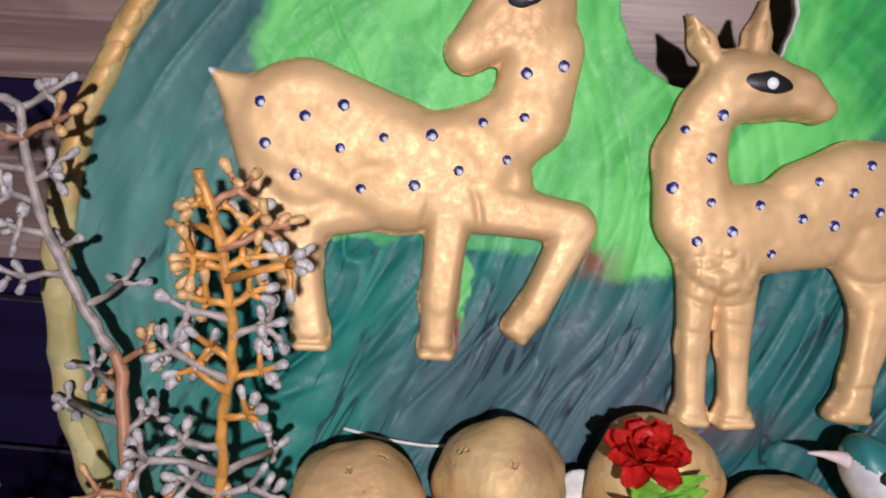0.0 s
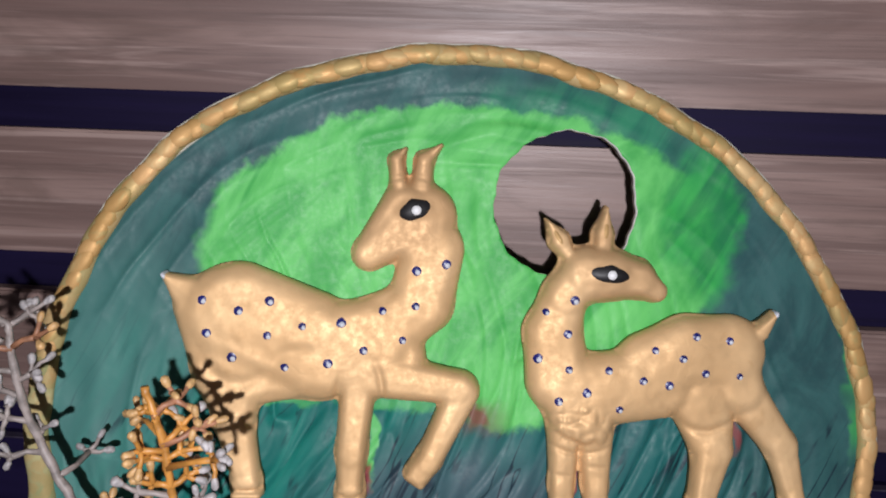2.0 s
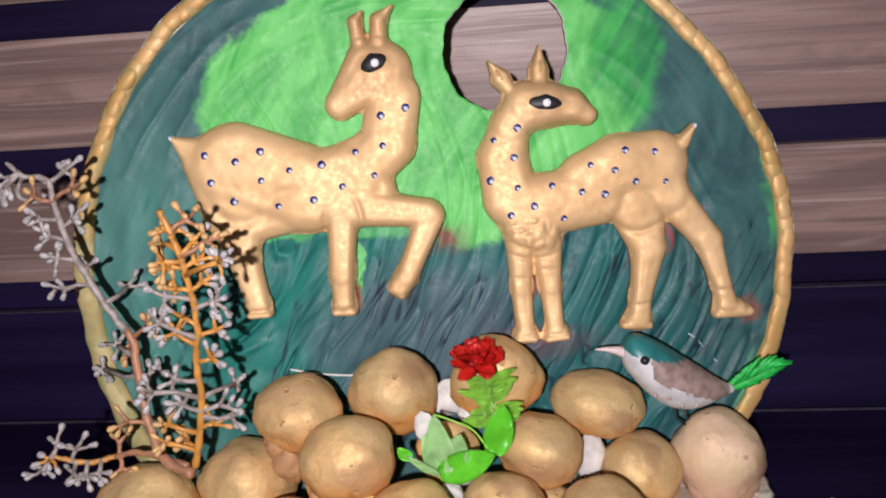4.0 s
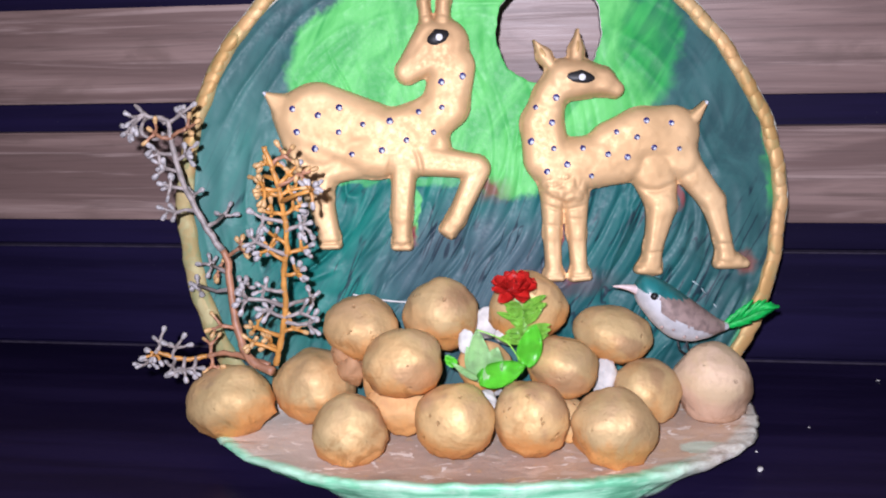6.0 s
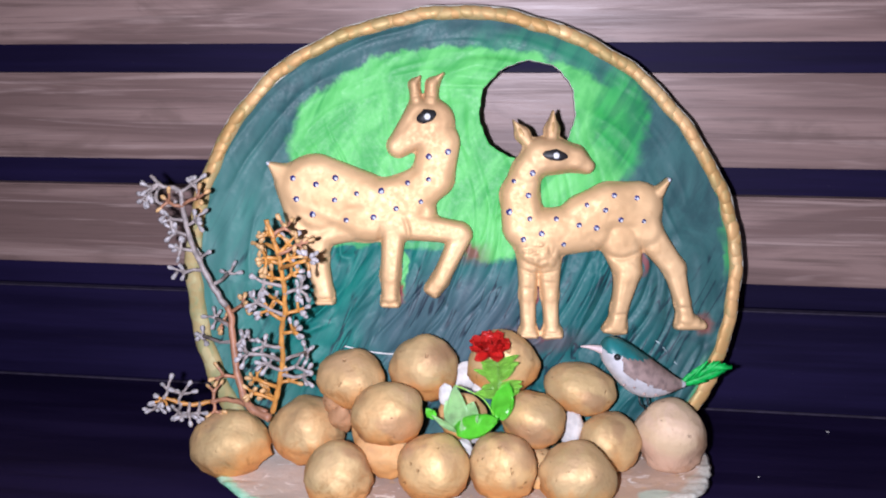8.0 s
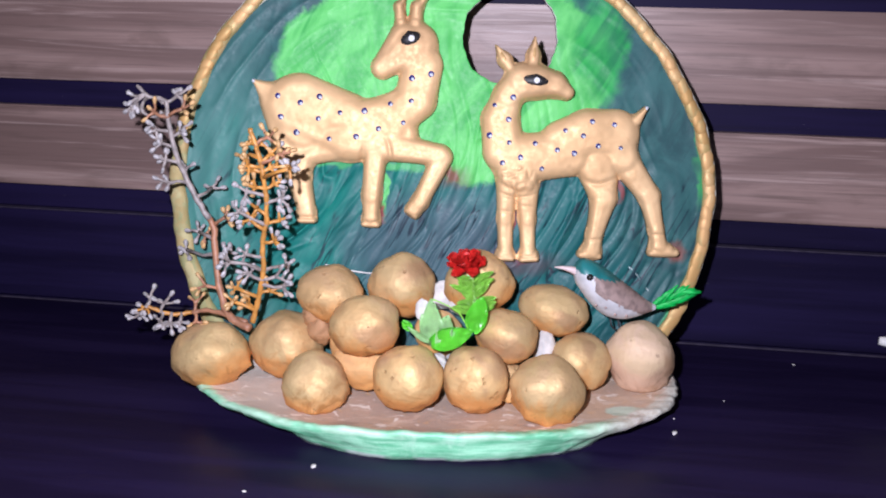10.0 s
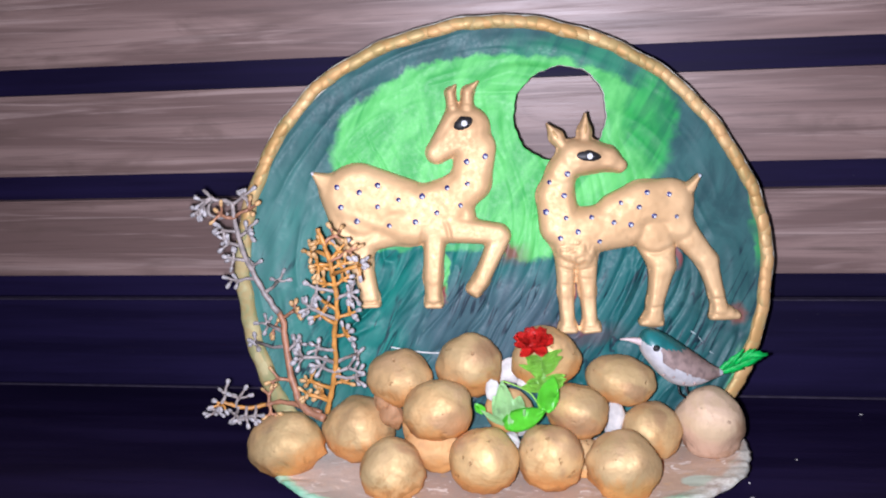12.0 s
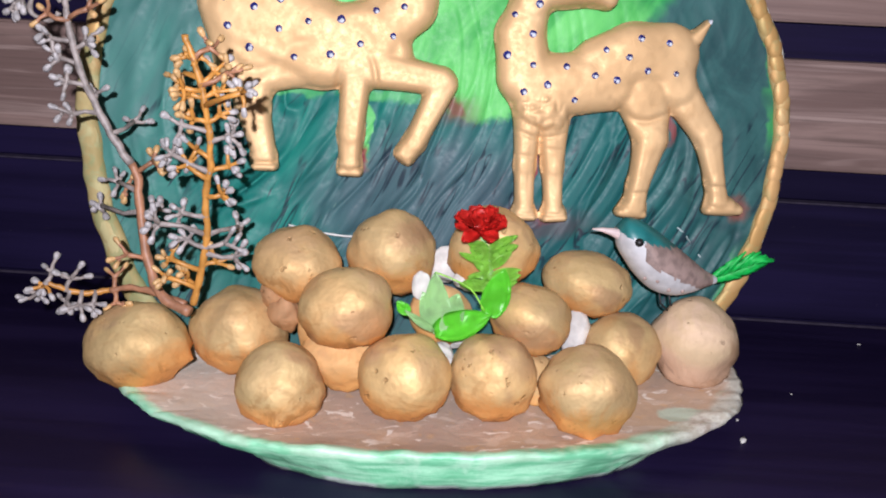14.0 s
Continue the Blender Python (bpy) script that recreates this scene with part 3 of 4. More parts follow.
# base: oval slab with an undercut foot
bm = bmesh.new()
rings = []
LEVELS = ((0.0, 0.77, 0.985), (0.003, 0.80, 0.990), (0.005, 0.84, 0.990), (0.007, 0.87, 1.0), (0.009, 0.92, 0.992), (0.0115, 0.97, 1.0), (0.0140, 1.0, 1.0), (0.0154, 0.985, 0.985), (0.0148, 0.95, 0.95), (0.0130, 0.88, 0.88), (0.0112, 0.78, 0.78), (0.0105, 0.5, 0.5))
for z, kx, ky in LEVELS:
    ring = []
    for k in range(320):
        t = math.tau * k / 320
        c, s = math.cos(t), math.sin(t)
        wob = 1 + (0.014 if z > 0.006 else 0.035) * noise.noise(Vector((c * 3, s * 3, z * 90))) + 0.010 * noise.noise(Vector((c * 7 + 4, s * 7, 2))) + 0.010 * noise.noise(Vector((c * 14, s * 14, z * 200))) + 0.004 * noise.noise(Vector((c * 45, s * 45, z * 300)))
        deg = math.degrees(t)
        wob += 0.035 * math.exp(-((deg - 312) / 24) ** 2) + 0.012 * (math.exp(-(deg / 22) ** 2) + math.exp(-((deg - 360) / 14) ** 2)) - 0.025 * math.exp(-((deg - 216) / 20) ** 2)
        if z < 0.008:
            wob -= 0.06 * math.exp(-((deg - 212) / 22) ** 2)
        ring.append(bm.verts.new((-0.0235 + 0.1355 * kx * wob * math.copysign(abs(c) ** 0.92, c), -0.008 + (0.070 if s < 0 else 0.030) * ky * wob * math.copysign(abs(s) ** 0.85, s),
                                  z + (0.0016 * noise.noise(Vector((c * 5, s * 5, 3))) + 0.0009 * noise.noise(Vector((c * 12, s * 12, 8))) + 0.0009 * noise.noise(Vector((c * 22, s * 22, z * 150)))) * (z > 0.005 and kx > 0.93))))
    rings.append(ring)
for r, s in zip(rings, rings[1:]):
    for k in range(320):
        bm.faces.new((r[k], r[(k + 1) % 320], s[(k + 1) % 320], s[k]))
bm.faces.new(rings[0]), bm.faces.new(rings[-1])
part("base_slab", bm, SLAB, plaque, "oval plaster base, brown wash on top, mint green edge")


# ---- the two deer in relief, each one plain mesh ----
def bones(rows):
    return [tuple(v / 1000 for v in r) for r in rows]


def capsule(x, z, b):
    x0, z0, r0, x1, z1, r1 = b[:6]
    dx, dz = x1 - x0, z1 - z0
    t = np.clip(((x - x0) * dx + (z - z0) * dz) / (dx * dx + dz * dz + 1e-12), 0, 1)
    r = r0 + (r1 - r0) * t
    return r - np.hypot(x - x0 - dx * t, z - z0 - dz * t), r


def soft_max(values, k):
    v = np.stack(values)
    top = v.max(0)
    return top + k * np.log(np.exp((v - top) / k).sum(0))


def relief_figure(name, rows, spots, eye, lift, tip, ears, label, creases=(), rough=None):
    shape = bones(rows)
    spots = [(a / 1000, b / 1000) for a, b in spots]
    ex, ez, er, slant, tall = eye

    def inside(x, z):
        return soft_max([capsule(x, z, b)[0] for b in shape], 0.0011)

    def height(x, z):
        hs = []
        for b in shape:
            d, r = capsule(x, z, b)
            up = b[6] * 1000 if len(b) > 6 else 0.0
            k = np.clip(d / np.clip(r * 0.55, 1e-5, 0.0075), 0, 1)
            hs.append(np.where(d > 0, np.sqrt(k * (2 - k)) * (0.0036 + 0.11 * r + up * 0.0009) + 0.0006 * np.clip(d / r, 0, 1), d * 0.5))
        d = np.clip(inside(x, z), 0, None)
        wall = np.sqrt(np.clip(d / 0.0030, 0, 1)) * 0.010
        h = np.minimum(soft_max(hs, 0.0006), wall + 0.0008)
        h += (0.00075 * grain(x * 52, z * 52, 7) + 0.00018 * grain(x * 120, z * 120, 8) + 0.00012 * grain(x * 300, z * 300, 9)) * np.clip(d / 0.003, 0, 1)
        for x0, z0, x1, z1, bow, wide, deep in creases:
            t = np.clip(((x - x0) * (x1 - x0) + (z - z0) * (z1 - z0)) / ((x1 - x0) ** 2 + (z1 - z0) ** 2), 0, 1)
            off = np.hypot(x - x0 - (x1 - x0) * t - bow * np.sin(np.pi * t) * (z1 - z0), z - z0 - (z1 - z0) * t + bow * np.sin(np.pi * t) * (x1 - x0))
            h -= deep * np.exp(-(off / wide) ** 2) * np.sin(np.pi * np.clip(t, 0.04, 0.96)) ** 0.5
        if rough:
            rx, rz = rough
            h += 0.0011 * np.abs(grain(x * 330, z * 300, 13)) * np.exp(-(np.hypot((x - rx) / 1.5, z - rz) / 0.0085) ** 4)
        r = np.hypot((x - ex) / 1.7, z - ez)
        h += 0.0006 * np.exp(-(r / er) ** 4)
        return h + lift

    rnd = random.Random(int(ex * 1e5))
    dots = []
    for a, b in spots:
        r = rnd.uniform(0.0016, 0.0023)
        dots.append(((a, b), [(r * math.cos(t) * rnd.uniform(0.9, 1.1), r * math.sin(t) * rnd.uniform(0.9, 1.1)) for t in [math.tau * k / 12 for k in range(12)]], 1, 0.00025))
        dots.append(((a + 0.0004, b - 0.0005), [(r * 0.55 * math.cos(t), r * 0.55 * math.sin(t)) for t in [math.tau * k / 10 for k in range(10)]], 2, 0.0006))
    c, s = math.cos(slant), math.sin(slant)
    almond = []
    for t in [math.tau * k / 28 for k in range(28)]:
        p = er * 2.05 * math.copysign(abs(math.cos(t)) ** 1.25, math.cos(t))
        q = tall * er * (1.05 if math.sin(t) > 0 else 0.85) * math.sin(t) * (1 + 0.06 * math.sin(5 * t))
        almond.append((p * c - q * s, p * s + q * c))
    # inner ears: ovals of darker gold painting in the shade of a hollow
    for x, z, lean in ears:
        c2, s2 = math.cos(lean), math.sin(lean)
        oval = [(0.0013 * math.cos(t), 0.0042 * math.sin(t)) for t in [math.tau * k / 14 for k in range(14)]]
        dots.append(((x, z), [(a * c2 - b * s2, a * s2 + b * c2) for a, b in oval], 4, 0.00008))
    tip_x, tip_z = tip
    dots.append(((tip_x, tip_z), [(0.0011 * math.cos(t), 0.0015 * math.sin(t)) for t in [math.tau * k / 10 for k in range(10)]], 2, 0.0006))
    dots.append(((ex, ez), almond, 3, 0.0006))
    dots.append(((ex + 0.0005, ez), [(0.0021 * math.cos(t), 0.0021 * math.sin(t)) for t in [math.tau * k / 14 for k in range(14)]], 5, 0.0015))

    lo = (min(min(b[0] - b[2], b[3] - b[5]) for b in shape) - 0.003, min(min(b[1] - b[2], b[4] - b[5]) for b in shape) - 0.003)
    hi = (max(max(b[0] + b[2], b[3] + b[5]) for b in shape) + 0.003, max(max(b[1] + b[2], b[4] + b[5]) for b in shape) + 0.003)
    ob = sheet(name, inside, height, (*lo, *hi), 0.0007, 0.0025, [GOLD, SPOT, SPOT_WHITE, EYE_BLACK, GOLD_SHADED, EYE_DOT, GOLD_SHADED], dots, plaque, label)
    ob.matrix_basis = LEANED
    return ob


relief_figure("deer_relief", [
    (-106, 162.5, 17.0, -74, 149, 17.2, 1), (-102, 165, 15.6, -77, 157.5, 13.4, 1), (-74, 149, 17.2, -56, 153, 15.5, 1), (-129, 176, 0.8, -116, 166, 10.4), (-119, 164, 6.4, -107, 143, 12.6), (-44.5, 200.5, 9.5, -56.5, 185.3, 6.2, 0.4),
    (-53, 156, 13.4, -37.5, 166.5, 10.8), (-38, 168, 11.8, -34.2, 186, 11.4), (-50, 157, 12, -45.5, 147.5, 9.5), (-37.5, 198, 11.8, -39, 190, 11), (-40, 196, 10.6, -57, 184.3, 6.0, 0.6),
    (-47, 210, 3.4, -47.9, 218, 2.7), (-47.9, 218, 2.7, -44.6, 222, 0.7), (-38.6, 210, 4.0, -37.8, 218, 3.3), (-37.8, 218, 3.3, -31.8, 223.5, 0.8),
    (-60, 138, 6.6, -62.2, 113, 5.7, 1.5), (-62.2, 113, 5.6, -62.4, 101, 4.8, 1.5), (-66.3, 96.6, 1.9, -58.8, 96.4, 2.1, 1), (-65.5, 100, 2, -59.8, 100, 2.4, 1),
    (-54, 141, 8.6, -24, 136.6, 6.2, 1.5), (-22.4, 135, 6.1, -34.4, 110, 5.0, 1.5), (-34.6, 110, 4.9, -37.6, 106, 5.0, 1.5), (-41.2, 104.8, 2.0, -37.2, 101.8, 2.0, 1),
    (-98, 140.5, 11, -80, 142.5, 10), (-105, 143, 14.5, -104, 125, 7.8), (-103.6, 122, 7.0, -99.4, 104, 5.2), (-103, 98, 1.8, -95, 98, 1.8, 1), (-102, 102, 3, -97, 102, 3)],
    [(-114.3, 167.5), (-101.7, 163.9), (-91.1, 167.5), (-112.6, 156.1), (-91.7, 155.4), (-104, 147.5), (-79.6, 158.8), (-66.2, 160.1), (-51.8, 164.4), (-40.1, 166.2),
     (-29.5, 181.2), (-40, 178.6), (-58.2, 150.5), (-44.6, 154.1), (-70.5, 145.8), (-85.6, 144.3)],
    (-0.0410, 0.2000, 0.0032, 0.34, 1.40), 0.0, (-0.1285, 0.1757), (), "gold painted deer relief with blue spots, one foreleg raised",
    [(-0.066, 0.142, -0.068, 0.120, 0.05, 0.0011, 0.0010), (-0.054, 0.146, -0.052, 0.128, -0.08, 0.0012, 0.0011), (-0.116, 0.148, -0.092, 0.141, 0.25, 0.0030, 0.0012), (-0.092, 0.141, -0.074, 0.150, -0.2, 0.0030, 0.0007), (-0.050, 0.172, -0.046, 0.150, 0.3, 0.0040, 0.0006), (-0.052, 0.210, -0.034, 0.2105, -0.1, 0.0012, 0.0007)])
relief_figure("deer_relief", [
    (22, 178.3, 10.7, 30, 178.4, 9.6, 3), (30, 178.4, 9.6, 40, 176.9, 7.3, 3), (40, 176.9, 7.3, 46.6, 172.8, 4.6, 3), (14, 171, 8.2, 10, 157, 10.7, 1), (20.5, 178, 9, 13.5, 170, 8.0, 2), (10, 157, 10.7, 12.5, 140, 12.3, 1),
    (18, 136, 13.4, 36, 138, 12.6, 1), (24, 134, 11.5, 50, 137.6, 12.0, 1), (46, 144.5, 13.4, 60, 150, 13.7, 1), (60, 150, 13.7, 75, 150.3, 14.1, 1), (76, 148, 11, 80, 137, 9, 1), (86.5, 158, 3.4, 91.6, 165, 1.2, 0.5), (16, 129, 8.5, 24, 125, 9, 1.5), (14.6, 124, 4.5, 22, 121, 4.5, 2.4), (24, 124, 3.5, 27, 120, 3.5, 2.0),
    (15, 122, 6.4, 14.4, 101, 4.5), (14.4, 101, 4.5, 15, 83, 4.2), (10.9, 78.6, 2, 18.6, 78.5, 2, 1), (12.3, 81, 2.4, 17.6, 81, 2.2), (26.3, 119.5, 7, 27, 101, 4.8), (27, 101, 4.6, 28, 83, 4.2), (24.5, 78, 2, 32.5, 78.5, 2, 1), (25.5, 81, 2.2, 31.5, 81, 2.2),
    (66, 132, 12.4, 70.4, 114, 7.6, 0.2), (70.4, 114, 7.5, 66.2, 93.7, 4.7, 0.8), (66, 93.7, 4.8, 64.6, 84, 5.2, 1), (58.3, 81.4, 2.2, 68.4, 80.7, 2.2, 0.5), (61.5, 84, 3, 67, 84, 3),
    (80, 137, 8.6, 96.5, 115.5, 6.1), (96.3, 115.7, 6, 101.2, 96.6, 4.3), (101.2, 96.6, 4.2, 103, 88, 4.8), (98.8, 83, 2.2, 112.4, 83.4, 2.6), (101, 86.5, 3, 108.5, 85.4, 3.2),
    (15, 185, 2.6, 11.4, 190.5, 3.8, 0.3), (11.4, 190.5, 3.8, 6.4, 198, 0.5, 0.3), (27.2, 186, 3.4, 27.6, 193, 3.8, 0.3), (27.6, 193, 3.8, 28.2, 203, 0.5, 0.3)],
    [(6.4, 164.9), (16.4, 169.2), (14.3, 157.1), (3.9, 148.1), (15, 144.3), (29.5, 144.1), (46.2, 151.6), (56.2, 148.8), (60.9, 156.8), (73.5, 155.3), (64.8, 143.4),
     (77.4, 142.5), (51.5, 139), (41.9, 140.7), (21.5, 136.1), (11.5, 133), (33.6, 130.1)],
    (0.0285, 0.1785, 0.0039, -0.1, 1.0), 0.0, (0.0918, 0.1648), ((0.0104, 0.1915, 0.55), (0.0277, 0.1940, -0.04)), "gold painted fawn relief with blue spots, head turned back",
    [(0.050, 0.131, 0.080, 0.128, 0.25, 0.0016, 0.0011), (0.006, 0.119, 0.032, 0.116, 0.15, 0.0010, 0.0009), (0.010, 0.106, 0.019, 0.105, 0, 0.0007, 0.0005), (0.022, 0.109, 0.032, 0.108, 0, 0.0007, 0.0005),
     (0.061, 0.090, 0.071, 0.091, 0, 0.0008, 0.0007), (0.097, 0.094, 0.107, 0.094, 0, 0.0008, 0.0007)], (0.019, 0.124))

# pale thread stuck on the board above the stones
bm = bmesh.new()
tube(bm, curve_points([(-0.089, 0.002, 0.072), (-0.075, 0.0015, 0.0690), (-0.060, 0.0015, 0.0675), (-0.048, 0.002, 0.070)]), [0.0005] * 19, 6)
thread = part("thread", bm, PAPER, plaque, "short pale thread glued to the board")
thread.matrix_basis = LEANED

# bare scratches in the paint beside the bird
for points in (((86, 75), (91, 71.5), (95, 66)), ((96, 64), (100, 60), (103, 55.5)), ((104, 71), (105.5, 66), (106, 62))):
    bm = bmesh.new()
    tube(bm, [Vector((u / 1000, 0.0045 - folds(np.array(u / 1000), np.array(v / 1000)).item(), v / 1000)) for u, v in points], [0.0002, 0.0005, 0.0002], 6)
    scratch = part("scratch", bm, SCRATCH, plaque, "pale scratch in the teal paint")
    scratch.matrix_basis = LEANED

# ---- gold stones heaped on the base ----
def stone(place, size, seed, mat=STONE, name="stone", label="rounded gold painted plaster stone on the base", turn=0.0, category="stone", group="gold stones on the base", rough=1.0, crust=None):
    bm = bmesh.new()
    ball(bm, (0, 0, 0), 1, 0, 4)
    o = Vector((seed * 3.1, seed * 1.7, seed * 0.9))
    r = random.Random(int(seed * 10))
    flats = [Vector((r.uniform(-0.8, 0.8), -r.uniform(0.3, 1), r.uniform(-0.5, 0.9))).normalized() for _ in range(5)]
    for v in bm.verts:
        n = v.co.copy()
        k = 1 + rough * (0.13 * noise.noise(n * 1.1 + o) + 0.055 * noise.noise(n * 2.4 + o) + 0.016 * noise.noise(n * 7 + o))
        for d in flats:
            f = n.dot(d)
            if f > 0.7:
                k -= 0.55 * max(0, k - 0.925 / f)
        # a patch of crusted plaster on the front of some
        if crust:
            near = max(0, 1 - ((n.x - crust[0]) ** 2 + (n.z - crust[1]) ** 2) / crust[2] ** 2) * (n.y < 0)
            k += near * (0.05 * abs(noise.noise(n * 9 + o)) + 0.03 * noise.noise(n * 19 + o))
        # a few pressed dents and a rough seam low down
        k -= 0.05 * max(0, noise.noise(n * 3.2 - o) - 0.45)
        if n.z < -0.35:
            k += 0.05 * noise.noise(n * 5 + o) + 0.02 * noise.noise(n * 12 + o)
        v.co = Vector((n.x * size[0], n.y * size[1], n.z * size[2])) * (k / 1000)
        # paint and glue gathered in a skirt where it meets the slab
        if n.z < -0.3:
            f = min(1, max(0, (0.0225 - place[2] / 1000 - v.co.z) / 0.009))
            f = 1 + f * f * (0.09 + 0.30 * max(0, noise.noise(n * 2.6 + o)) + 0.10 * noise.noise(n * 7 - o) + 0.05 * noise.noise(n * 17 - o))
            v.co.x, v.co.y = v.co.x * f, v.co.y * f
    ob = part(name, bm, mat)
    ob.matrix_basis = pose(*[p / 1000 for p in place], 0, turn, 0)
    return tagged(ob, label, category, group)


STONES = (
    ((-100, 178, 28), (22.3, 18, 17.8), -18), ((-60, 190, 32), (20.5, 18, 18), 0), ((-35, 192, 63), (18.8, 16, 15), 4), ((-11, 172, 53), (19, 17, 16), -6),
    ((-35, 160, 25), (17.5, 16, 16), 0), ((4, 203, 66), (18.8, 16, 18.5), 0), ((14, 162, 30), (17.8, 17, 18), 0), ((49, 170, 29), (17.4, 16, 17.5), 0),
    ((64, 190, 46), (16.8, 15, 14.5), 10), ((87, 167, 27), (19.5, 17, 18), 15), ((46, 207, 70), (19.3, 15, 18), 0), ((88, 213, 53), (19.5, 15, 14), 8),
    ((105, 203, 28), (17.3, 16, 16), 20))
CRUSTS = {0: (0.1, 0.25, 0.35), 4: (0.05, -0.1, 0.35), 5: (0.0, -0.45, 0.55), 6: (0.3, 0.1, 0.3), 8: (-0.1, 0.1, 0.45), 11: (-0.05, -0.15, 0.6)}
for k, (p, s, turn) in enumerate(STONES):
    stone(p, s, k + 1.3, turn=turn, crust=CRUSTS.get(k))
stone((138, 210, 30), (19.3, 17, 19.3), 22.7, STONE_PINK, label="rounded bare pinkish plaster stone on the base")
CLAY_BROWN = stone_paint("clay_brown", (0.42, 0.23, 0.11), (0.46, 0.21, 0.07), (0.50, 0.28, 0.15), 0.1)
stone((-43, 189, 50), (6.5, 4.5, 8), 43.0, CLAY_BROWN, "clay_lump", "rough reddish brown clay lump filling a gap between stones", category="clay lump", group="clay between the stones", rough=2.2)
stone((-39, 185, 43), (6, 4.5, 8), 45.0, CLAY_BROWN, "clay_lump", "rough reddish brown clay lump filling a gap between stones", category="clay lump", group="clay between the stones", rough=2.2)
stone((-24, 186, 38), (9, 8, 17), 41.0, CLAY, "clay_lump", "ochre clay lump wedged between two stones", category="clay lump", group="clay between the stones")
stone((-12, 181, 27), (18, 15, 13), 31.0, CLAY, "clay_lump", "flat ochre clay lump wedged under the stones", category="clay lump", group="clay between the stones")
stone((66, 186, 20), (12, 12, 10), 35.0, CLAY, "clay_lump", "flat ochre clay lump wedged under the stones", category="clay lump", group="clay between the stones")
stone((26, 194, 42), (13, 10, 14), 37.0, CLAY, "clay_lump", "ochre clay lump behind the flower leaves", category="clay lump", group="clay between the stones")
for k, (p, s) in enumerate((((25, 210, 59), (7, 3.5, 8.5)), ((36, 201, 57), (5.5, 2.5, 5.5)), ((17.6, 187.5, 58.5), (3.8, 1.6, 6.2)), ((85, 204, 32), (6, 6, 13)), ((27, 180, 27), (7, 6, 9)), ((30, 196, 33), (12, 7, 6)))):
    stone(p, s, 50 + k * 1.9, PLASTER_BIT, "plaster_bit", "bare white plaster bit between the stones", category="plaster", group="white plaster between the stones", rough=1.6)


# ---- dried twigs ----
TWIG_GREY = plain("silvered_twig", (0.36, 0.305, 0.28), 0.5, 0.5, 260)
FROST = plain("frosted_knob", (0.49, 0.455, 0.45), 0.5, 0.5, 420, 0.0, 0.0005)
TIP_ORANGE = plain("ochre_knob", (0.66, 0.40, 0.17), 0.45, 0.4, 420, 0.0, 0.0005)
TWIG_BROWN = plain("brown_twig", (0.42, 0.195, 0.105), 0.5, 0.45, 200)
TWIG_ORANGE = plain("orange_twig", (0.60, 0.27, 0.055), 0.45, 0.4, 240)


def board_place(u, v, off):
    """A place in mm on the leaning board, off mm in front of it."""
    return PLAQUE_POSE @ Vector((u / 1000, -off / 1000, v / 1000))


def rod(bm, root, points, radii, tip_from=99):
    """A six-sided rod growing out of the vertex root; rings from tip_from on take the second material. Returns a vertex half way."""
    way = (points[-1] - root.co).normalized()
    a = way.cross(Vector((0.3, 1, 0.2))).normalized()
    b = way.cross(a)
    rings = [[bm.verts.new(p + q * (math.cos(math.tau * k / 6) * a + math.sin(math.tau * k / 6) * b)) for k in range(6)] for p, q in zip(points, radii)]
    for k in range(6):
        bm.faces.new((root, rings[0][(k + 1) % 6], rings[0][k]))
    for i, (s, t) in enumerate(zip(rings, rings[1:])):
        for k in range(6):
            bm.faces.new((s[k], s[(k + 1) % 6], t[(k + 1) % 6], t[k])).material_index = int(i + 1 >= tip_from)
    bm.faces.new(rings[-1]).material_index = int(tip_from < 99)
    return rings[1][0]


def prong(bm, r, root, way, n):
    """A short bent stalk with a knob at its end."""
    start, knob = root.co.copy(), r.uniform(0.00095, 0.00140)
    sag = Vector((r.uniform(-1, 1), r.uniform(-1, 1), r.uniform(-1, 1))) * n * 0.10
    return rod(bm, root, [start + way * 0.0005, start + way * n * 0.5 + sag, start + way * (n - 0.0016), start + way * (n - 0.0004), start + way * (n + 0.0011), start + way * (n + 0.0019)],
               [0.0010, 0.00070, 0.00080, knob, knob * r.uniform(0.9, 1.2), knob * 0.5], 3)


def sprig(base, hub, tips, seed, mats, parent):
    """A side branch from base to hub, with knobbed stalks fanning out of the hub."""
    r = random.Random(seed)
    bm = bmesh.new()
    go = hub - base
    length = go.length
    node = bm.verts.new(hub)
    if length < 0.002:
        go = Vector((r.uniform(-1, 1), -0.5, r.uniform(-0.4, 1)))
    go.normalize()
    if length > 0.001:
        bend = Vector((r.uniform(-1, 1), r.uniform(-1, 1), r.uniform(-1, 1))) * length * 0.10
        rod(bm, node, [hub - go * 0.0004, base.lerp(hub, 0.5) + bend, base - go * 0.0008], [0.0011, 0.0009, 0.0013])
    side = go.cross(Vector((0, -1, 0.15))).normalized()
    up = side.cross(go)
    for k in range(tips):
        a = (k - (tips - 1) / 2) * (3.5 / max(2.4, tips)) + r.uniform(-0.4, 0.4)
        way = (go * math.cos(a) + side * math.sin(a) + up * r.uniform(-0.8, 0.8)).normalized()
        n = r.uniform(0.0034, 0.0074)
        mid = prong(bm, r, node, way, n)
        if r.random() < 0.4:
            fork = (way * 0.6 + side * r.choice((-0.9, 0.9)) + up * r.uniform(-0.5, 0.5)).normalized()
            prong(bm, r, mid, fork, n * r.uniform(0.4, 0.65))
    return part("sprig", bm, mats, parent)


GREY, ORANGE, BROWN, DUSTED = [TWIG_GREY, FROST], [TWIG_ORANGE, TIP_ORANGE], [TWIG_BROWN, TIP_ORANGE], [TWIG_ORANGE, FROST]


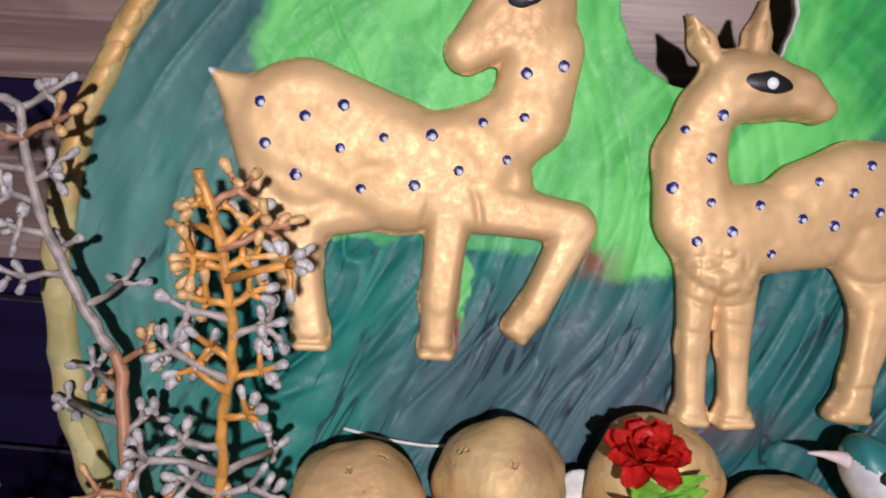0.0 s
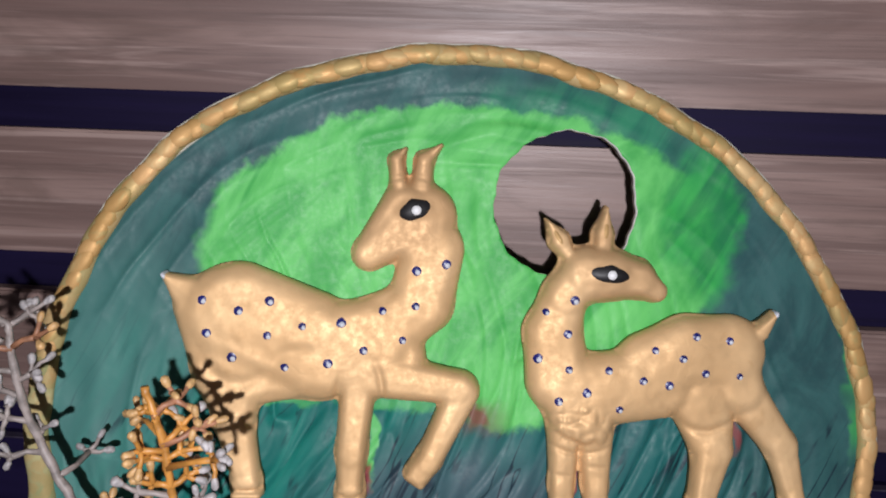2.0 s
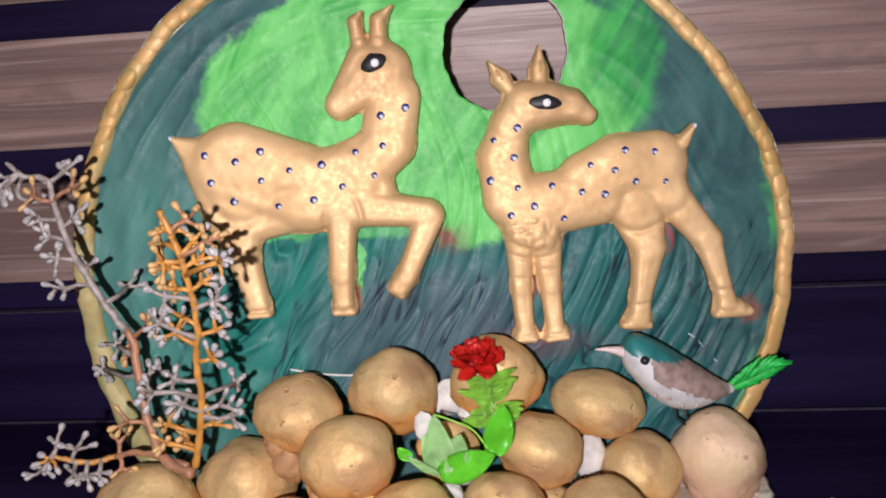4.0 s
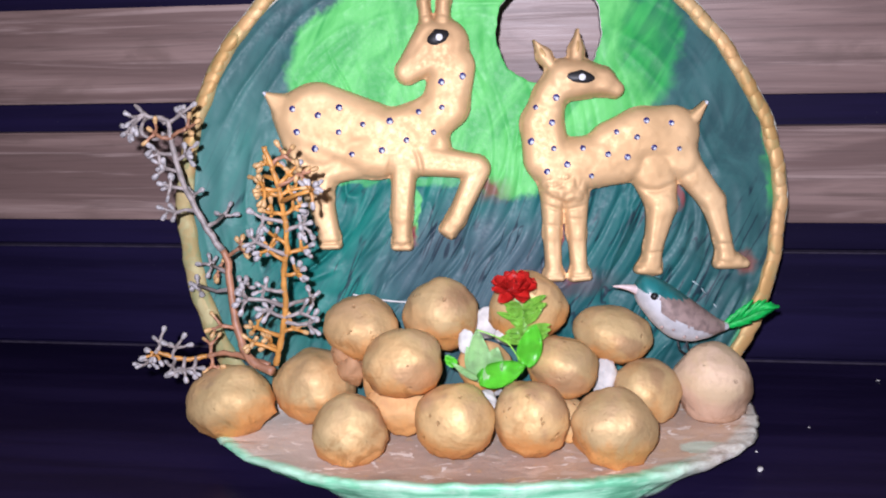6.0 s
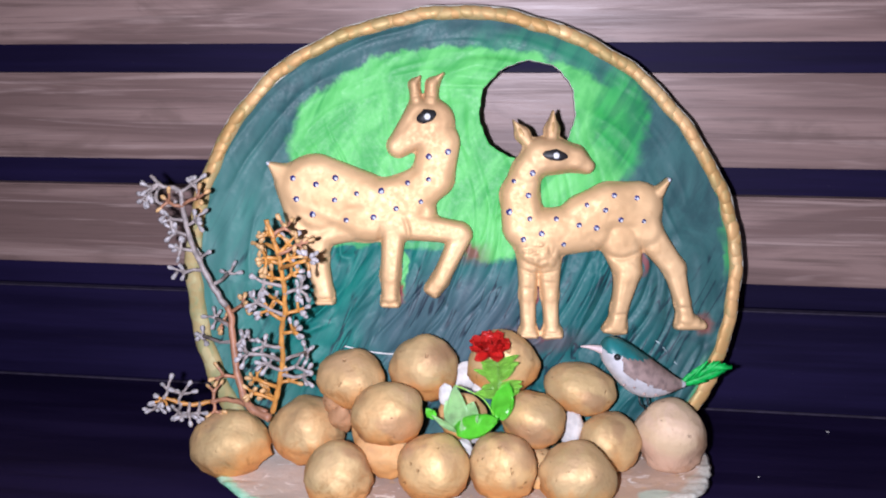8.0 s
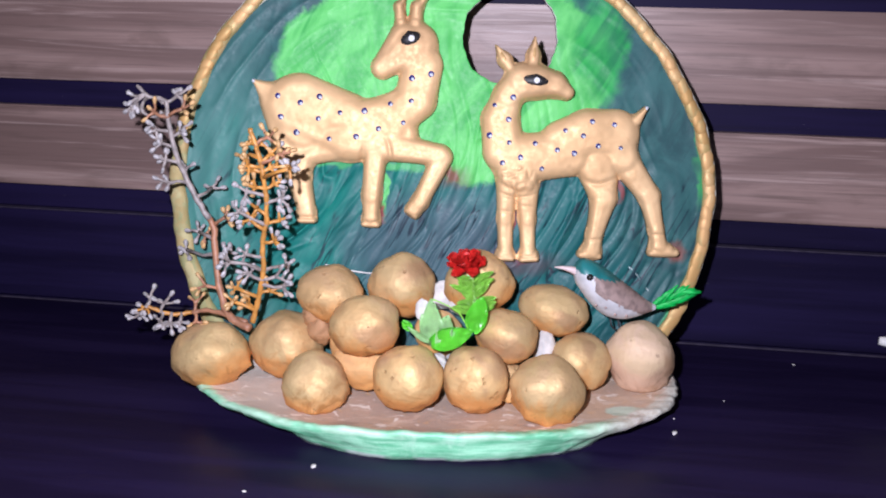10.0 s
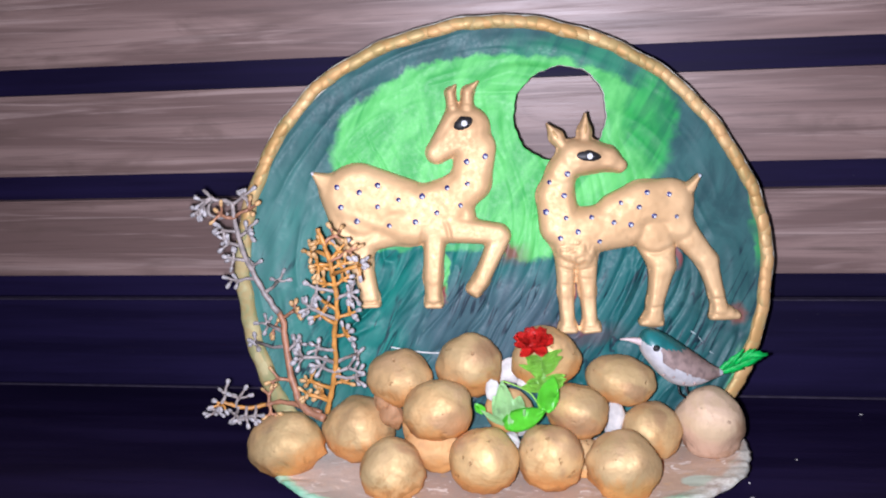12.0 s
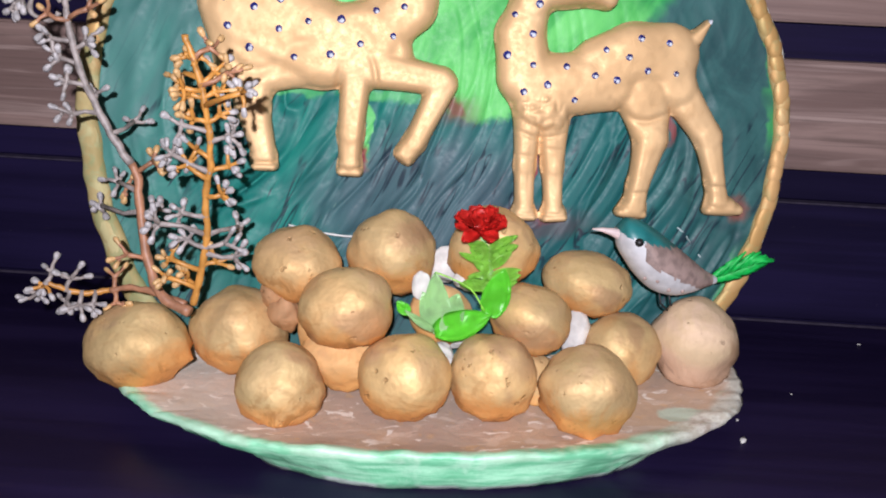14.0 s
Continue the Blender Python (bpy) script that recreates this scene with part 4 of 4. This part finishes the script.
def twig(points, radii, mats, hubs, seed, label):
    """A dried twig: a bent stem along points, and side sprigs at the hubs (mm along and up the board, knobs, materials)."""
    ob = tagged(new("dried_twig"), label, "twig", "dried twigs beside the stones")
    rows = curve_points(points, 6)
    line = [board_place(*p) + Vector([0.0007 * noise.noise(Vector((i * 0.55, k * 7.3, seed))) for k in range(3)]) for i, p in enumerate(rows)]
    n = len(line)
    ob.location = line[0]
    cut = int(n * mats[2])
    width = [radii[0] + (radii[1] - radii[0]) * k / (n - 1) + 0.00015 * math.sin(k * 1.7) for k in range(n)]
    bm = bmesh.new()
    tube(bm, [p - line[0] for p in line[:cut + 1]], width[:cut + 1], 8)
    part("stem", bm, mats[0], ob)
    if cut < n - 1:
        bm = bmesh.new()
        tube(bm, [p - line[0] for p in line[cut:]], width[cut:], 8)
        part("upper_stem", bm, mats[1], ob)
    r = random.Random(seed)
    for u, v, tips, look_, *depth in hubs:
        # the branch leaves the stem a little below its hub
        k = min(range(n), key=lambda i: math.hypot(rows[i].x - u, rows[i].y - (v - 2.5)))
        hub = board_place(u, v, depth[0] if depth else rows[k].z + r.uniform(-2.5, 4.0))
        sprig(line[k] - line[0], hub - line[0], tips, r.randrange(9999), look_, ob)
    return ob


grey_twig = twig([(-124, 42, 36), (-136, 48, 32), (-142, 62, 28), (-145, 81, 25), (-146.4, 95.8, 24), (-152.6, 107, 25), (-160, 122, 26), (-165, 138, 29), (-167, 154, 32), (-168, 162, 33), (-177, 164.5, 34), (-182, 170, 34)],
     (0.0022, 0.0009), (TWIG_BROWN, TWIG_GREY, 0.40),
     [(-182, 164, 3, GREY), (-185, 159, 3, GREY), (-174, 156, 3, BROWN), (-162, 165, 4, GREY), (-158, 158, 3, BROWN), (-174, 147, 4, GREY), (-172, 140, 3, GREY), (-161, 146, 4, GREY), (-170, 131, 4, GREY), (-160, 127, 2, GREY),
      (-168, 119, 3, GREY), (-150, 116, 3, GREY, 12), (-139, 101, 3, BROWN), (-158, 91, 4, GREY, 10), (-153, 90, 2, BROWN, 14), (-167, 80, 4, GREY, 5), (-140, 82, 2, GREY), (-149, 64, 2, BROWN)],
     3, "dried twig with silvery grey forked tips, leaning against the rim")
bm = bmesh.new()
ring = [Vector((0.0060 * math.cos(t), 0.0012 * math.sin(3 * t), 0.0052 * math.sin(t))) for t in [0.3 + 5.6 * k / 26 for k in range(27)]]
tube(bm, ring, [0.0010 + 0.0002 * math.sin(k) for k in range(27)], 7)
tendril = part("tendril", bm, TWIG_GREY, grey_twig, "curled dark tendril")
tendril.location = board_place(-176, 159, 29) - grey_twig.location
twig([(-122, 46, 38), (-118, 60, 41), (-114.5, 75, 45), (-114.2, 90, 48), (-111, 105, 52), (-111.5, 124, 57), (-114, 138, 60), (-117, 148, 62)],
     (0.0015, 0.0011), (TWIG_ORANGE, TWIG_ORANGE, 1.0),
     [(-109, 144, 3, BROWN), (-113, 141, 3, ORANGE), (-108, 136, 3, DUSTED), (-118, 130, 3, ORANGE), (-107, 121, 3, DUSTED), (-116, 119, 3, ORANGE), (-116, 108, 3, DUSTED), (-103, 136, 4, BROWN), (-97, 129, 5, DUSTED, 66), (-124, 134, 3, ORANGE, 42), (-117, 141, 2, ORANGE), (-116, 128, 3, ORANGE), (-108, 129, 3, ORANGE), (-120, 117, 3, GREY), (-126, 106, 5, GREY), (-120, 102, 4, DUSTED),
      (-104, 113, 5, GREY), (-105, 102, 4, DUSTED), (-108, 91, 4, DUSTED), (-105, 76, 4, GREY, 30), (-108, 72, 2, GREY), (-123, 84, 4, GREY), (-131, 80, 5, GREY, 50), (-122, 73, 4, GREY), (-105, 66, 4, GREY), (-112, 64, 3, ORANGE),
      (-131, 58, 4, ORANGE), (-129, 65, 3, ORANGE), (-124, 56, 3, ORANGE)],
     8, "dried orange twig with many forked knobbed tips")
twig([(-126, 45, 34), (-146, 49, 26), (-157, 48, 24), (-165, 47, 26), (-173, 48, 28), (-181, 52, 30)],
     (0.0014, 0.0010), (TWIG_BROWN, TWIG_ORANGE, 0.45),
     [(-157, 53, 2, BROWN), (-156, 43, 2, BROWN), (-164, 43, 3, GREY), (-169, 43, 3, GREY), (-173, 53, 3, GREY), (-175, 44, 3, GREY), (-180, 56, 3, GREY), (-182, 51, 4, DUSTED), (-184, 48, 3, GREY)],
     21, "short dried side twig with silvery tips above a stone")

# ---- toy bird, one plain mesh ----
BIRD_WHITE = plain("bird_white", (0.55, 0.54, 0.55), 0.6, 0.25, 160)
BIRD_TEAL = plain("bird_teal", (0.018, 0.17, 0.17), 0.45, 0.4, 160)
BIRD_BROWN = plain("bird_brown", (0.34, 0.24, 0.21), 0.55, 0.45, 260)
BIRD_SPOT = plain("bird_spot", (0.46, 0.33, 0.29), 0.6, 0.3)
BIRD_PINK = plain("bird_beak", (0.70, 0.55, 0.53), 0.5, 0.2)
GREEN_PLASTIC = plain("bright_green_plastic", (0.19, 0.86, 0.045), 0.3, 0.25, 90)
GREEN_PALE = plain("pale_green_plastic", (0.52, 0.86, 0.38), 0.3, 0.4, 90)
GREEN_LIME = plain("lime_green_plastic", (0.36, 0.78, 0.09), 0.35, 0.4, 140)
GREEN_FEATHER = plain("green_feather", (0.010, 0.50, 0.075), 0.5, 0.4, 300)


def toy_bird():
    bm = bmesh.new()
    # rings along the body: along, height, half-width, half-height
    prof = [(-17.5, 12.5, 0.6, 0.6), (-16.5, 12.3, 4.6, 4.8), (-13.5, 11.2, 8.0, 8.6), (-8.5, 7.4, 10.2, 11.6), (-1.5, 2.2, 11.6, 12.6), (7, -2.4, 10.6, 10.6), (14.5, -5, 7.8, 7.2), (21, -6.6, 4.0, 3.6), (26, -7.2, 1.6, 1.4)]
    fine = curve_points([(p[0], p[1], 0) for p in prof], 9)
    wide = curve_points([(p[2], p[3], 0) for p in prof], 9)
    n = 56
    rings = []
    for c, w in zip(fine, wide):
        rings.append([bm.verts.new(Vector((c.x, -abs(w.x) * math.cos(t), c.y + abs(w.y) * math.sin(t))) / 1000) for t in [math.tau * k / n for k in range(n)]])
    for r, s in zip(rings, rings[1:]):
        for k in range(n):
            f = bm.faces.new((r[k], r[(k + 1) % n], s[(k + 1) % n], s[k]))
            m = f.calc_center_median() * 1000
            jag = 0.5 * noise.noise(m * 0.4)
            cap = 15.2 - 0.30 * (m.x + 16) + jag
            wing = 10.5 - 0.55 * (m.x + 6) + jag
            f.material_index = 1 if m.z > cap and m.x < 7 else (2 if m.z > wing - 6.5 and -8 + jag < m.x < 24 else 0)
    bm.faces.new(rings[0]), bm.faces.new(rings[-1])
    tube(bm, [(-0.0150, -0.001, 0.0130), (-0.0195, -0.001, 0.0146), (-0.0235, -0.001, 0.0155), (-0.0275, -0.001, 0.0158)], [0.0027, 0.0016, 0.0009, 0.0003], 10, 3)
    ball(bm, (-0.0105, -0.0086, 0.0128), 0.0018, 4, 2)
    for x, z in ((-0.002, -0.003), (-0.007, -0.002), (0.003, -0.007), (0.009, -0.008)):
        ball(bm, (x, -0.0108 + abs(x) * 0.16, z), 0.0009, 5, 1, (1, 0.4, 1))
    # feather tail: barbs fanning from a shaft
    for k in range(24):
        t = k / 23
        x, z = 0.0235 + 0.0200 * t, -0.0072 + 0.006 * t + 0.002 * t * t
        w = (0.0020 + 0.0066 * (0.72 + 0.28 * math.sin(k * 0.9) ** 2) * (0.6 if 9 < k < 13 else 1)) * math.sin(math.pi * min(1, t * 0.85 + 0.15))
        tube(bm, [(x, 0.001, z), (x + 0.0025, 0.0005, z + w * 0.7), (x + 0.0055, 0, z + w * 1.15)], [0.0011, 0.0011, 0.0004], 5, 6)
        tube(bm, [(x, 0.001, z), (x + 0.0035, 0.0015, z - w * 0.25), (x + 0.0065, 0.002, z - w * 0.3)], [0.0011, 0.0011, 0.0004], 5, 6)
    for x in (0.002, 0.006):
        tube(bm, [(x, -0.002, -0.011), (x + 0.001, -0.003, -0.0165), (x + 0.004, -0.004, -0.019)], [0.0005] * 3, 5, 4)
    return part("toy_bird", bm, [BIRD_WHITE, BIRD_TEAL, BIRD_BROWN, BIRD_PINK, EYE_BLACK, BIRD_SPOT, GREEN_FEATHER])


bird = tagged(toy_bird(), "small toy bird, white belly, teal head, green feather tail", "toy bird")
bird.matrix_basis = pose(0.1170, 0.2140, 0.0640, 0, -1.5, YAW) @ Matrix.Diagonal((1.07, 1.07, 1.06, 1))

# ---- artificial rose with green leaves ----
RED = plain("red_petal", (0.86, 0.036, 0.026), 0.4, 0.25, 160)
flower = tagged(new("artificial_rose"), "small red plastic rose with bright green leaves", "artificial flower")
flower.location = (0.041, 0.192, 0.084)


def blade(name, base, way, length, width, curl, mat, parent, label="", normal=(0, -1, 0.3), cup=0.25, crumple=0.22, full=0.92):
    """A thin pointed or rounded leaf with thickness, curving along its length."""
    base, way, nrm = Vector(base), Vector(way).normalized(), Vector(normal)
    side = way.cross(nrm).normalized()
    nrm = side.cross(way).normalized()
    bm = bmesh.new()
    rows = []
    for i in range(9):
        t = i / 8
        w = width * (math.sin(math.pi * min(1, 0.08 + t * full)) ** 0.75) * (1 - 0.25 * t) + 0.0002
        c = base + way * length * t + nrm * curl * length * t * t
        row = []
        for j in range(7):
            s = j / 3 - 1
            row.append(bm.verts.new(c + side * w * s + nrm * (cup * w * s * s + 0.0004 * math.sin(9 * t + 3 * s) + crumple * w * noise.noise(Vector((4 * t, 1.6 * s, length * 900))))))
        rows.append(row)
    for r, q in zip(rows, rows[1:]):
        for j in range(6):
            bm.faces.new((r[j], r[j + 1], q[j + 1], q[j]))
    bmesh.ops.solidify(bm, geom=bm.faces[:], thickness=0.0004)
    return part(name, bm, mat, parent, label)


rng = random.Random(5)
for ring_n, (count, open_, length, width) in enumerate(((3, 0.20, 0.0065, 0.0032), (5, 0.55, 0.0085, 0.0038), (7, 0.92, 0.0100, 0.0042), (8, 1.30, 0.0108, 0.0042))):
    for k in range(count):
        t = math.tau * (k + 0.5 * ring_n + rng.uniform(-0.15, 0.15)) / count
        axis = Vector((-0.12, -0.34, 0.93))
        ax, ay = Vector((1, 0, 0.12)), Vector((0, 0.93, 0.34))
        out = ax * math.cos(t) + ay * math.sin(t)
        way = axis * math.cos(open_) + out * math.sin(open_)
        blade("petal", axis * -0.001 + out * 0.0008, way, length * rng.uniform(0.9, 1.1), width, rng.uniform(-0.1, 0.25), RED, flower, normal=axis * 0.9 - out * 0.5, cup=0.40, full=0.74)
bm = bmesh.new()
tube(bm, curve_points([(0, 0.0, -0.003), (0.004, -0.001, -0.015), (0.006, -0.004, -0.028), (-0.004, -0.010, -0.043)]), [0.0009] * 19, 7)
part("flower_stem", bm, GREEN_PALE, flower)
LEAVES = [((0.0052, -0.016, -0.0320), (0.22, 0.08, 0.95), 0.0215, 0.0062, 0.10, GREEN_PLASTIC), ((-0.0165, -0.019, -0.0385), (0.93, 0.05, 0.34), 0.0240, 0.0066, 0.10, GREEN_PLASTIC),
          ((-0.0145, -0.018, -0.0400), (-0.10, 0.08, 0.98), 0.0265, 0.0058, 0.06, GREEN_PALE), ((-0.0130, -0.017, -0.0395), (-0.45, 0.05, 0.85), 0.0190, 0.0060, 0.05, GREEN_PALE),
          ((-0.0120, -0.017, -0.0385), (0.25, 0.02, 0.90), 0.0170, 0.0058, 0.05, GREEN_PALE), ((-0.0165, -0.021, -0.0375), (-0.78, -0.10, 0.60), 0.0150, 0.0017, 0.0, GREEN_PALE),
          ((-0.0265, -0.022, -0.0300), (-0.65, -0.05, 0.70), 0.0070, 0.0026, 0.0, GREEN_PLASTIC)]
bm = bmesh.new()
tube(bm, curve_points([(-0.0172, -0.016, -0.0143), (-0.0105, -0.018, -0.0157), (-0.0025, -0.018, -0.0200), (0.0030, -0.017, -0.0290)]), [0.00035] * 19, 6)
part("stalk", bm, GREEN_LIME, flower, "thin bent lime green stalk")
# feathery small fronds up the stem, lying against the stone
rng = random.Random(12)
for k in range(14):
    t = k / 13
    side = -1 if k % 2 else 1
    LEAVES.append(((0.0035 + 0.0025 * t, -0.002 - 0.003 * t, -0.008 - 0.018 * t), (side * rng.uniform(0.55, 0.95), -0.20, rng.uniform(0.05, 0.70)), rng.uniform(0.009, 0.016), rng.uniform(0.0018, 0.0030), 0.05, GREEN_LIME))
for base, way, length, width, curl, mat in LEAVES:
    blade("leaf", base, way, length, width, curl, mat, flower, crumple=0.6)

# ---- scraps on the shelf ----
bm = bmesh.new()
line = curve_points([(0.276, 0.242, 0.036), (0.295, 0.240, 0.0345), (0.33, 0.236, 0.030), (0.38, 0.23, 0.016), (0.43, 0.22, 0.0035), (0.52, 0.20, 0.0030), (0.66, 0.21, 0.0030)])
tube(bm, [p - Vector((0.43, 0.22, 0)) for p in line], [0.0022] + [0.0029] * (len(line) - 1), 10)
cable = tagged(part("cable", bm, PAPER), "white cable end lying on the dark shelf", "cable")
cable.location = (0.43, 0.22, 0)
rng = random.Random(9)
CRUMBS = ((-0.025, 0.119, 0.0018), (0.156, 0.180, 0.0018), (0.101, 0.107, 0.0006), (0.276, 0.195, 0.0030), (-0.051, 0.094, 0.0010), (0.158, 0.196, 0.0009), (0.244, 0.279, 0.0008), (0.19, 0.222, 0.0006))
for x, y, s in CRUMBS:
    bm = bmesh.new()
    ball(bm, (0, 0, 0), s, 0, 1, (1.3, 0.8, 0.4))
    for v in bm.verts:
        v.co *= 1 + 0.5 * noise.noise(v.co * 700 + Vector((x * 90, y * 90, 0)))
    c = tagged(part("crumb", bm, PLASTER_BIT), "tiny white plaster crumb on the dark shelf", "crumb", "crumbs on the shelf")
    c.matrix_basis = pose(x, y, s * 0.36, 0, 0, rng.uniform(0, 180))
